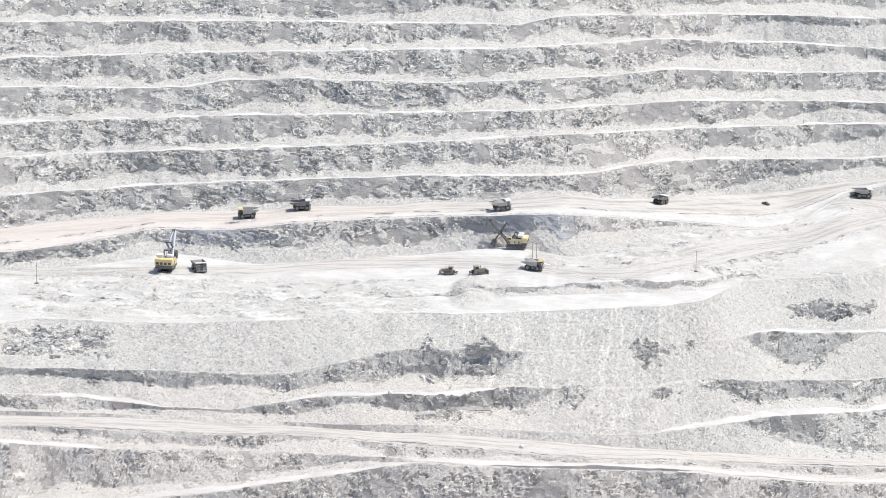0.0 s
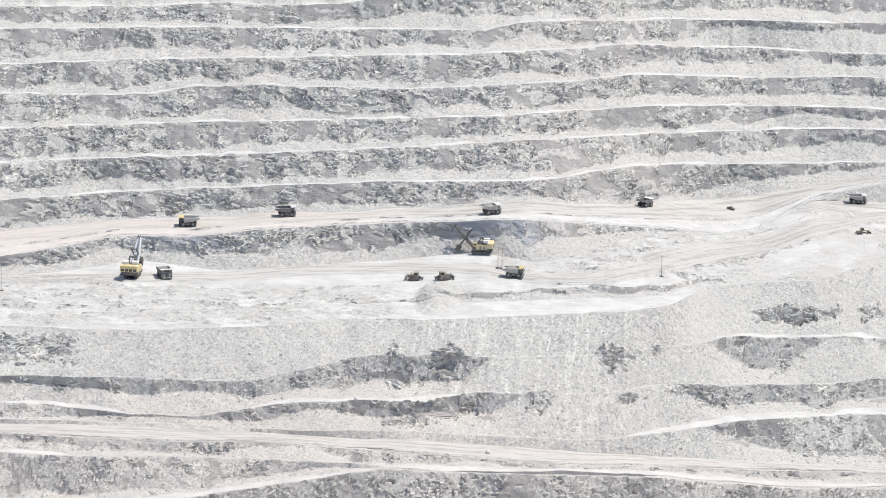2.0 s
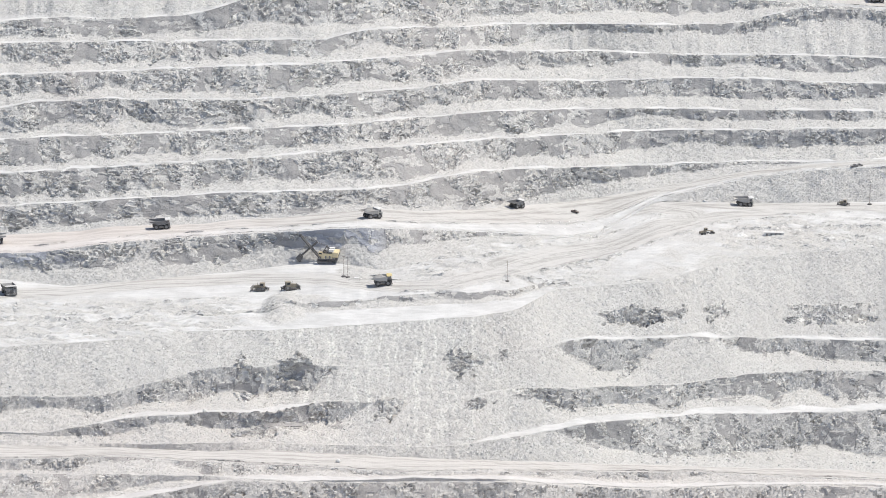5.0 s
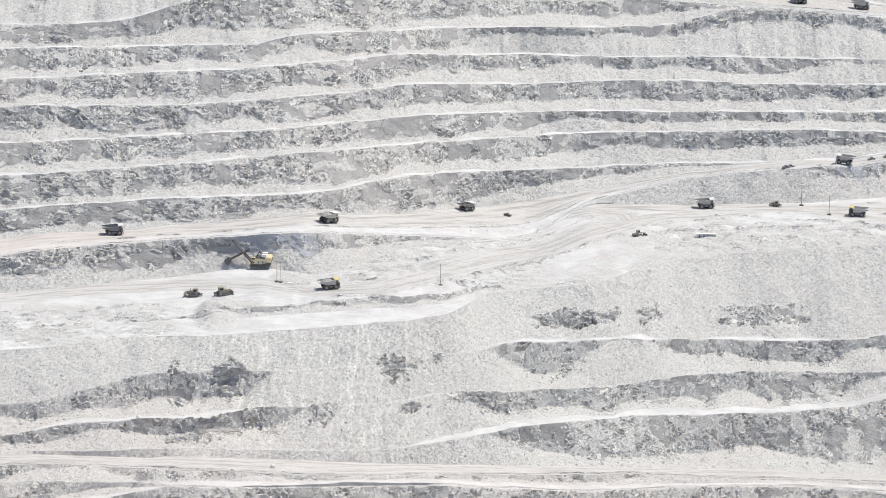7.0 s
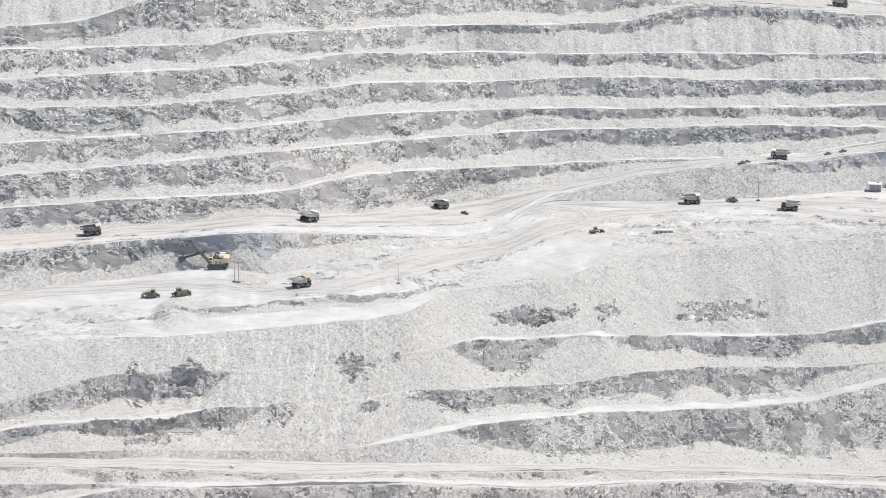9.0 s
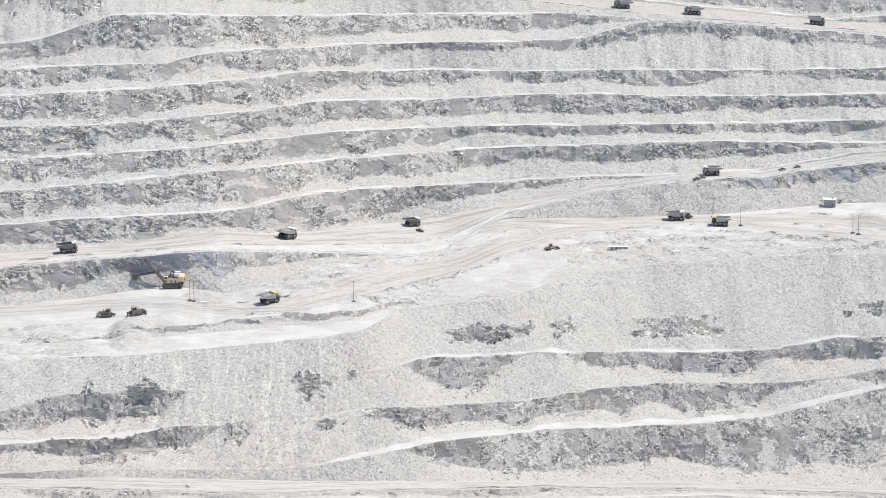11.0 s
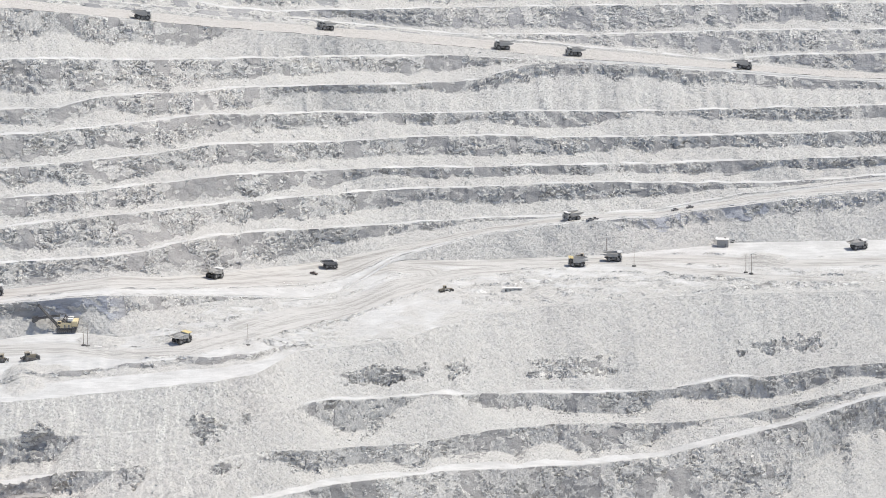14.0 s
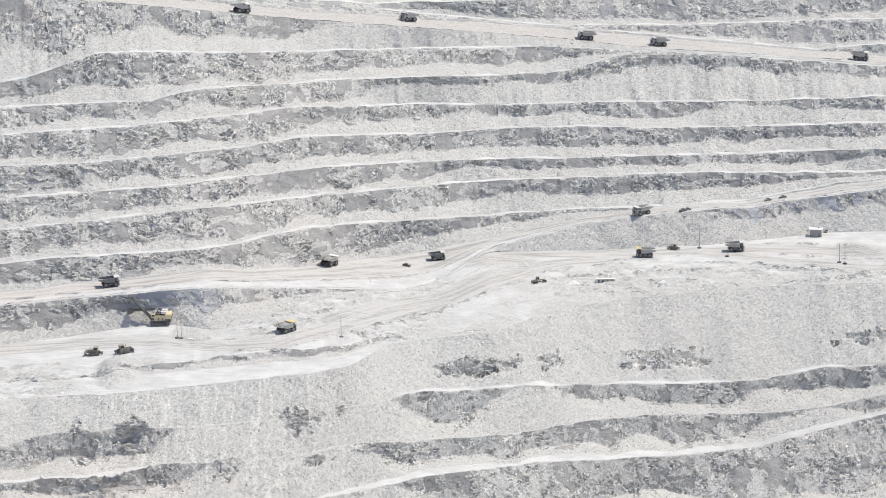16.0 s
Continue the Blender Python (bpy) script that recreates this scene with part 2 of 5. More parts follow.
# ---- the pit: benches, faces, roads ----
# Edges of the benches, roads and faces from the lowest to the top: (along, across, height) in metres.
EDGES = {
    'L8': [(-415, -229.1, -77.6), (-246, -193.9, -86.5), (11, -112.0, -114.6), (196, -28.1, -143.5), (267, -12.3, -149.0), (422, 2.9, -157.9)],
    'L7': [(-415, -225.4, -73.9), (-386, -216.4, -71.0), (-326, -198.9, -70.7), (-296, -191.7, -68.4), (-162, -136.2, -60.0), (-124, -129.4, -62.9), (-1, -81.5, -76.7), (72, -46.1, -91.8), (142, -10.6, -99.8), (213, 14.2, -107.4), (383, 32.3, -123.3), (426, 36.6, -125.1)],
    'L6': [(-423, -178.1, -44.2), (-331, -166.1, -50.3), (-269, -150.8, -52.6), (-181, -135.2, -57.7), (-124, -128.4, -62.6), (-60, -105.8, -67.5), (-7, -82.7, -74.9), (72, -44.3, -90.9), (142, -8.7, -99.0), (213, 16.1, -106.6), (384, 34.5, -122.3), (427, 38.8, -124.0)],
    'L5': [(-425, -166.7, -39.1), (-364, -157.4, -41.3), (-302, -147.3, -45.8), (-239, -132.9, -47.8), (-66, -99.9, -65.1), (108, -12.7, -91.2), (236, 29.9, -108.6), (385, 42.1, -119.9), (428, 44.2, -121.0)],
    'L4': [(-429, -149.3, -38.8), (-343, -130.8, -42.1), (-241, -114.6, -47.4), (-177, -103.0, -53.4), (-152, -97.3, -53.5), (-54, -70.9, -65.9), (201, 37.4, -104.7), (394, 55.1, -120.0), (430, 57.3, -120.7)],
    'L3': [(-429, -146.3, -36.0), (-280, -118.2, -43.5), (-209, -108.9, -47.5), (-158, -96.1, -49.4), (-54, -67.9, -60.2), (-28, -55.2, -61.8), (39, -14.8, -61.1), (109, 30.4, -67.4), (218, 75.1, -77.2), (255, 86.4, -76.8), (336, 108.7, -64.4), (388, 121.8, -52.8), (418, 125.6, -49.1), (441, 132.7, -49.8)],
    'L2': [(-431, -136.7, -27.5), (-356, -123.3, -33.5), (-312, -120.4, -37.6), (-274, -112.4, -40.4), (-217, -96.1, -34.4), (-178, -86.0, -34.4), (-140, -75.3, -37.1), (-114, -66.7, -37.8), (5, -9.3, -40.0), (39, 11.6, -46.1), (103, 50.7, -53.4), (147, 77.7, -54.6), (184, 94.5, -57.1), (221, 105.1, -59.4), (257, 112.6, -62.8), (294, 119.3, -62.1), (309, 122.2, -61.0), (406, 140.6, -46.0), (420, 142.2, -44.7), (443, 144.1, -45.0)],
    'L1': [(-433, -125.4, -17.3), (-320, -102.3, -20.8), (-256, -91.4, -24.6), (-238, -84.4, -23.9), (-180, -58.4, -14.8), (-154, -51.4, -16.1), (-128, -46.0, -14.2), (-75, -34.0, -20.5), (-48, -24.3, -20.1), (-28, -13.6, -18.6), (-1, 6.7, -21.1), (40, 38.0, -22.3), (111, 78.4, -31.2), (156, 105.9, -39.1), (222, 123.3, -44.5), (267, 133.9, -45.6), (303, 140.3, -40.4), (326, 143.8, -41.9), (370, 151.0, -37.6), (444, 155.0, -35.4)],
    'E': [(-437, -102.2, 0.0), (-413, -90.5, 0.0), (-396, -75.4, 0.0), (-343, -77.0, 0.0), (-304, -72.8, 0.0), (-227, -51.7, 0.0), (-195, -35.1, 0.0), (-129, -26.4, 0.0), (-28, 6.9, 0.0), (-8, 16.8, 0.0), (-1, 24.9, 0.0), (19, 67.6, 0.0), (26, 74.5, 0.0), (90, 96.9, 0.0), (113, 126.2, 0.0), (144, 156.9, 0.0), (182, 175.5, 0.0), (280, 198.4, 0.0), (451, 202.1, 0.0)],
    'Bb': [(-437, -97.6, 0.1), (-397, -67.3, 0.1), (-318, -67.8, 0.1), (-260, -55.6, 0.1), (-247, -48.8, 0.2), (-230, -24.7, 0.5), (-224, -20.9, 0.5), (-138, 11.8, 0.7), (-29, 35.7, 0.5), (-1, 50.6, 0.4), (26, 79.7, 0.1), (91, 102.3, 0.1), (113, 131.7, 0.1), (144, 162.5, 0.1), (182, 181.2, 0.1), (281, 204.2, 0.1), (452, 207.9, 0.1)],
    'Bt': [(-438, -96.0, 1.0), (-398, -65.7, 1.0), (-318, -66.6, 0.8), (-254, -52.3, 0.8), (-230, -23.5, 1.2), (-165, 4.1, 1.8), (-125, 20.4, 4.0), (-63, 35.9, 6.3), (5, 62.2, 3.4), (83, 99.5, 0.9), (91, 103.6, 0.9), (114, 133.0, 0.9), (144, 163.9, 0.9), (190, 185.3, 0.9), (281, 205.6, 0.9), (452, 209.3, 0.9)],
    'T': [(-458, 4.0, 2.8), (-376, 44.7, 2.4), (-344, 65.3, 4.2), (-331, 69.1, 4.7), (-281, 61.6, 1.5), (-179, 96.1, 3.1), (-129, 109.5, 6.8), (-115, 105.9, 7.0), (-93, 98.6, 4.6), (-79, 100.2, 4.6), (-65, 110.1, 5.9), (-30, 149.7, 9.1), (28, 193.2, 2.7), (50, 216.8, 0.6), (66, 240.5, 2.0), (90, 277.0, 7.6), (98, 285.5, 6.9), (168, 299.1, 2.9), (246, 309.4, 2.3), (334, 333.3, 3.5), (475, 333.9, 3.1)],
    'Pc': [(-459, 12.3, 13.5), (-434, 23.4, 13.0), (-402, 39.6, 14.0), (-352, 73.0, 18.1), (-339, 78.4, 18.1), (-303, 76.7, 18.5), (-262, 83.0, 23.7), (-186, 109.7, 23.7), (-94, 116.6, 27.6), (35, 200.2, 2.6), (50, 217.0, 0.9), (58, 228.2, 1.3), (90, 278.1, 9.0), (98, 287.6, 9.7), (161, 310.8, 18.3), (200, 316.9, 22.0), (255, 328.0, 23.5), (279, 333.4, 21.9), (295, 340.3, 23.8), (392, 357.9, 30.5), (479, 359.1, 35.6)],
    'R1': [(-469, 61.3, 14.3), (-405, 95.3, 16.8), (-344, 114.4, 19.9), (-210, 136.9, 23.1), (-182, 143.9, 25.5), (-103, 164.6, 23.8), (-67, 185.2, 20.4), (29, 274.4, 8.0), (52, 291.7, 7.2), (162, 329.5, 19.2), (257, 347.2, 22.7), (281, 353.6, 21.9), (346, 370.4, 27.9), (419, 381.5, 32.7), (483, 385.3, 36.1)],
    'C1': [(-471, 76.3, 33.5), (-380, 117.6, 34.1), (-310, 132.6, 36.9), (-182, 155.5, 40.3), (-103, 176.0, 38.4), (-75, 193.2, 37.9), (-31, 233.8, 37.8), (-9, 256.2, 34.8), (91, 322.7, 23.3), (123, 330.0, 23.9), (201, 337.2, 23.3), (273, 352.5, 23.3), (338, 370.0, 29.2), (419, 382.9, 34.5), (484, 386.7, 37.8)],
    'C2': [(-475, 97.8, 52.6), (-410, 130.0, 52.5), (-269, 158.2, 55.3), (-104, 200.0, 59.7), (-1, 284.6, 50.5), (84, 343.6, 43.0), (243, 366.8, 41.2), (364, 385.5, 34.2), (484, 391.0, 39.4)],
    'C3': [(-478, 119.4, 71.3), (-385, 158.4, 70.2), (-120, 216.7, 72.4), (-31, 276.1, 68.7), (37, 332.4, 60.6), (108, 364.0, 54.4), (301, 394.0, 47.9), (487, 407.3, 49.1)],
    'C4': [(-482, 141.4, 90.1), (-429, 165.8, 88.3), (-366, 183.5, 85.4), (-345, 188.6, 86.3), (-317, 196.0, 89.8), (-281, 202.0, 91.3), (-172, 220.4, 88.3), (-69, 267.2, 87.4), (-24, 305.0, 85.7), (45, 357.9, 74.9), (109, 386.3, 71.8), (165, 395.6, 70.3), (205, 398.8, 67.2), (303, 414.9, 63.3), (490, 427.0, 62.9)],
    'C5': [(-485, 160.6, 104.7), (-355, 209.6, 104.7), (-143, 250.8, 106.0), (-32, 320.2, 103.1), (45, 379.8, 91.3), (110, 406.2, 85.4), (297, 434.2, 78.3), (493, 447.4, 77.1)],
    'C6': [(-489, 185.6, 124.3), (-329, 237.5, 121.8), (-130, 281.2, 117.0), (-108, 292.1, 121.6), (-1, 367.0, 112.8), (143, 437.4, 100.9), (159, 441.4, 102.5), (192, 448.6, 110.4), (200, 450.3, 110.7), (225, 454.7, 109.9), (299, 464.8, 104.0), (398, 469.8, 93.5), (496, 467.4, 88.0)],
    'C7': [(-492, 205.1, 136.1), (-367, 249.3, 132.2), (-301, 263.1, 134.3), (-279, 265.4, 132.7), (-227, 274.9, 133.3), (-213, 279.6, 135.3), (-169, 300.2, 146.9), (-146, 308.0, 146.1), (-63, 346.2, 136.6), (46, 424.3, 123.6), (144, 461.4, 116.2), (308, 468.1, 104.0), (431, 471.9, 91.9), (497, 469.9, 88.8)],
    'C8': [(-497, 300.0, 232.0), (-296, 318.0, 198.0), (-229, 324.0, 186.0), (-178, 330.5, 178.0), (-170, 333.1, 176.5), (-163, 335.3, 176.1), (-25, 398.3, 150.1), (128, 472.3, 122.9), (178, 473.7, 117.1), (226, 460.8, 111.9), (308, 470.6, 104.8), (424, 474.5, 93.2), (497, 472.3, 89.6)],
    'Ri': [(-505, 330.0, 233.4), (-301, 350.0, 199.6), (-180, 364.8, 179.5), (-173, 366.8, 178.1), (-165, 369.7, 177.4), (-134, 380.4, 170.9), (-17, 435.9, 148.7), (138, 504.2, 123.1), (361, 497.4, 99.6), (452, 495.9, 92.0), (501, 493.0, 89.9)],
    'CB': [(-505, 273.4, 162.7), (-301, 330.6, 151.8), (-234, 345.8, 152.0), (-226, 348.3, 152.7), (-218, 351.0, 156.2), (-180, 365.6, 177.6), (-173, 368.5, 180.2), (-17, 437.6, 150.8), (122, 501.8, 126.6), (344, 498.5, 102.9), (395, 504.3, 105.1), (502, 504.8, 105.1)],
    'CA': [(-508, 288.7, 169.7), (-303, 345.8, 158.2), (-235, 360.4, 157.5), (-227, 362.8, 158.1), (-220, 365.4, 161.2), (-181, 377.4, 181.1), (-173, 379.5, 183.5), (-127, 390.6, 173.6), (72, 489.8, 136.0), (147, 508.1, 123.9), (247, 519.9, 119.7), (355, 523.6, 120.6), (506, 526.3, 119.2)],
    'CC': [(-511, 307.5, 178.1), (-305, 365.5, 166.7), (-236, 380.9, 165.9), (-229, 382.9, 166.5), (-221, 385.0, 169.3), (-182, 395.6, 186.7), (-174, 397.8, 188.9), (-81, 427.6, 172.0), (-17, 454.8, 153.9), (14, 472.6, 148.7), (181, 539.1, 138.5), (510, 551.7, 134.9)],
    'CD': [(-515, 332.1, 193.5), (-308, 390.7, 182.4), (-238, 406.3, 181.8), (-223, 409.9, 184.4), (-176, 420.1, 199.6), (-17, 481.4, 170.7), (81, 536.6, 160.7), (174, 564.4, 155.3), (514, 577.7, 150.5)],
    'CE': [(-519, 355.5, 209.3), (-310, 414.7, 198.7), (-240, 430.5, 198.1), (-225, 434.2, 200.7), (-177, 445.0, 216.1), (-18, 506.4, 187.5), (82, 562.1, 178.0), (176, 590.2, 172.8), (518, 603.5, 168.2)],
}


def lattice(ix, iy, iz, seed):
    h = (ix * 374761393 + iy * 668265263 + iz * 2147483647 + seed * 974634777) & 0xFFFFFFFF
    h = ((h ^ (h >> 13)) * 1274126177) & 0xFFFFFFFF
    return ((h ^ (h >> 16)) & 0xFFFF) / 32767.5 - 1.0


def vnoise(x, y, z, seed=0):
    """Smooth value noise in -1..1."""
    fx, fy, fz = np.floor(x), np.floor(y), np.floor(z)
    ix, iy, iz = fx.astype(np.int64), fy.astype(np.int64), fz.astype(np.int64)
    ux, uy, uz = x - fx, y - fy, z - fz
    ux, uy, uz = (u * u * (3 - 2 * u) for u in (ux, uy, uz))
    total = 0
    for dx in (0, 1):
        for dy in (0, 1):
            for dz in (0, 1):
                w = (ux if dx else 1 - ux) * (uy if dy else 1 - uy) * (uz if dz else 1 - uz)
                total = total + w * lattice(ix + dx, iy + dy, iz + dz, seed)
    return total


def fbm(x, y, z, octaves=4, seed=0, gain=0.5):
    total, amp = 0, 1.0
    for o in range(octaves):
        total = total + amp * vnoise(x, y, z, seed + o)
        x, y, z, amp = x * 2.03 + 7.1, y * 2.03 + 3.7, z * 2.03 + 1.9, amp * gain
    return total


def ridged(x, y, z, octaves=3, seed=0):
    total, amp = 0, 1.0
    for o in range(octaves):
        total = total + amp * (1 - 2 * np.abs(vnoise(x, y, z, seed + o)))
        x, y, z, amp = x * 2.1 + 5.3, y * 2.1 + 9.1, z * 2.1 + 2.2, amp * 0.55
    return total


X0, X1, DX = -560.0, 570.0, 0.85
XS = np.arange(X0, X1 + 0.01, DX)
NX = len(XS)


BENCH = {"C1": "C2", "C2": "C3", "C3": "C4", "C4": "C5", "C5": "C6", "C6": "C7", "C7": "C8", "CB": "CA", "CA": "CC", "CC": "CD", "CD": "CE"}


RANK = [k for k in EDGES if k not in ("Bb", "Bt")]
LINES = {}


def wander(seed, scale, octaves=3):
    return fbm(XS / scale, 0 * XS + seed * 1.7, 0 * XS, octaves, seed)


def plan_lines():
    """The edges drawn out along x, each behind and above the one below it, with the raggedness of blasted rock."""
    below = None
    for n, name in enumerate(RANK):
        a = np.array(EDGES[name], float)
        k = np.hanning(17)
        y, z = (np.convolve(np.pad(np.interp(XS, a[:, 0], a[:, i]), 8, mode="edge"), k / k.sum(), "valid") for i in (1, 2))
        rough = {"T": 0.5, "L4": 0.5, "R1": 0.5, "E": 1.5}.get(name, 1.0)
        y = y + rough * (1.3 * wander(n, 15) + (0.5 * wander(n + 50, 4) if name[0] == "C" else 0))
        if name not in ("T", "E", "R1", "Pc", "L4", "L5", "C8", "Ri"):
            z = z + 0.4 * wander(n + 90, 18)
        if below is not None:
            y, z = np.maximum(y, below[:, 1] + 0.3), np.maximum(z, below[:, 2] + 0.04)
            if name in ("C7", "C8", "CB", "CA"):
                # low banks lie at the slope of loose rock
                rise = z - below[:, 2]
                y = np.maximum(y, below[:, 1] + 1.5 * rise * np.clip((9 - rise) / 3, 0, 1))
        LINES[name] = below = np.stack([XS, y, z], 1)
    # where the ramp climbs past the lowest bench its bank lies at the slope of loose rock
    r1, c1 = LINES["R1"], LINES["C1"]
    lain = np.clip((XS - 105) / 30, 0, 1)
    c1[:, 1] = np.maximum(c1[:, 1], r1[:, 1] + 1.5 * (c1[:, 2] - r1[:, 2]) * lain)
    LINES["C2"][:, 1] = np.maximum(LINES["C2"][:, 1], c1[:, 1] + 0.3)
    # the low bank between the working floor and the strip in front of it
    set_back = np.interp(XS, [-480, -400, -320, -280, -240, -160, -80, -40, 0, 35, 600], [5, 8, 8, 7, 18, 35, 32, 29.5, 24, 1.5, 1.5])
    high = np.interp(XS, [-480, -240, -160, -120, -80, -40, 0, 35, 600], [0.1, 0.3, 1.4, 3.6, 5.1, 5.6, 3.8, 0.1, 0.1])
    e = LINES["E"]
    LINES["Bb"] = e + np.stack([0 * XS, set_back, 0.02 * set_back], 1)
    LINES["Bt"] = LINES["Bb"] + np.stack([0 * XS, high * 1.7 + 0.3, high * (1 + 0.15 * wander(7, 9))], 1)


def edge_line(name):
    if name[-1] == "t" and name[:-1] in BENCH:
        # the inner side of a catch bench: narrow where the face above it dies out
        low, above = LINES[name[:-1]], LINES[BENCH[name[:-1]]]
        wide = np.clip((above[:, 2] - low[:, 2] - 0.6) * 0.66, 0.2, 3.8) * np.clip(1 + 1.3 * wander(len(name) + ord(name[1]), 14), 0.12, 1.9)
        wide = np.clip(np.minimum(wide, (above[:, 1] - low[:, 1]) * 0.6), 0.15, None)
        return low + np.stack([0 * wide, wide, 0.02 * wide], 1)
    if name[-1] == "i" and name != "Ri":
        low = LINES[name[:-1]]
        wide = 0.3 + LEDGE[name[:-1]] * np.clip(1 + 0.6 * wander(ord(name[1]), 20), 0.2, 1.7)
        over = LINES[{"L1": "E", "L2": "L1", "L3": "L2", "L6": "L5", "L7": "L6"}[name[:-1]]]
        wide = np.clip(np.minimum(wide, (over[:, 1] - low[:, 1]) * 0.5), 0.1, None)
        return low + np.stack([0 * wide, wide, np.minimum(0.02 * wide, (over[:, 2] - low[:, 2]) * 0.5)], 1)
    return LINES[name]


plan_lines()


def window(*spans, soft=22.0):
    """1 along the given stretches of x, 0 elsewhere."""
    w = np.zeros(NX)
    for a, b in spans:
        w = np.maximum(w, np.clip(np.minimum((XS - a) / soft, (b - XS) / soft) + 0.5, 0, 1))
    return w


LEDGE = {"L1": 7 * window((33, 130), (168, 233), (276, 312)), "L2": 8 * window((-240, -130), (-380, -318)), "L3": 12 * window((-15, 700)), "L6": 8 * window((-700, -345), (-160, 500)), "L7": 9 * window((-335, -172))}


def bury():
    """Fresh spill from the working floor hides the ledges under one even slope."""
    w = np.maximum(window((-128, -22), soft=30), 0)[:, None]
    top, foot = LINES["E"], LINES["L3"]
    for name, f in (("L1", 0.34), ("L2", 0.64)):
        LINES[name] = LINES[name] * (1 - w) + (top + (foot - top) * f) * w


bury()


def heaps(seed, base, spread, step):
    """Height of the scree against a face along x: cones side by side, as part of the face's height."""
    r = np.random.RandomState(seed)
    swell = 0.16 * fbm(XS / 55.0, 0 * XS, 0 * XS, 2, seed + 3)
    h = np.full(NX, base * 0.55)
    x = X0
    while x < X1:
        peak = base + spread * r.normal()
        h = np.maximum(h, peak - np.abs(XS - x) ** 0.9 * r.uniform(0.02, 0.05))
        x += step * r.uniform(0.4, 2.4)
    return h + swell + 0.06 * fbm(XS * 0.22, 0 * XS, 0 * XS, 4, seed)


def grid_mesh(name, pos, attrs, label, category):
    rows, cols = pos.shape[:2]
    me = bpy.data.meshes.new(name)
    me.vertices.add(rows * cols)
    me.vertices.foreach_set("co", pos.reshape(-1).astype(np.float32))
    i = np.arange((rows - 1) * cols).reshape(rows - 1, cols)[:, :-1].reshape(-1)
    quads = np.stack([i, i + 1, i + cols + 1, i + cols], 1).astype(np.int32)
    me.loops.add(quads.size)
    me.loops.foreach_set("vertex_index", quads.reshape(-1))
    me.polygons.add(len(quads))
    me.polygons.foreach_set("loop_start", np.arange(0, quads.size, 4, dtype=np.int32))
    me.update(calc_edges=True)
    broken = attrs["rock"]
    facets = ((broken[:-1, :-1] + broken[1:, 1:]) > 0.5).reshape(-1)
    me.attributes.new("sharp_face", "BOOLEAN", "FACE").data.foreach_set("value", facets)
    for key, v in attrs.items():
        me.attributes.new(key, "FLOAT", "POINT").data.foreach_set("value", v.reshape(-1).astype(np.float32))
    me.materials.append(ROCK)
    return tagged(new(name, me), label, category, kind="structure")


FLOORS, SLOPES = [], []


def floor_z(x, y):
    """Height of the floor or road at a place."""
    c = int(np.clip(round((x - X0) / DX), 0, NX - 1))
    best = (1e9, 0.0)
    for g in FLOORS:
        ys = g[:, c, 1]
        gap = max(ys[0] - y, y - ys[-1], 0.0)
        if gap < best[0]:
            best = (gap, float(np.interp(y, ys, g[:, c, 2])))
    return best[1]


# Outcrops that stand out of the dumped slope: along, height, half length, half height.
ISLANDS = [(-31.3, -22.8, 12.2, 6.4), (-76.4, -40.4, 8.3, 5.6), (-117.2, -38.3, 7.6, 3.2), (-9.2, -21.5, 3.4, 2.5), (-132.4, -17.8, 11.3, 4.9), (-24.5, -43.1, 8.8, 2.5), (-161.4, -22.4, 7.9, 8.3), (-144.4, -41.6, 19.7, 5.6), (125.1, -23.2, 9.3, 3.8), (72.4, -16.6, 15.9, 5.1), (311.2, -29.8, 2.9, 2.3), (364.8, -42.9, 9.2, 3.0)]


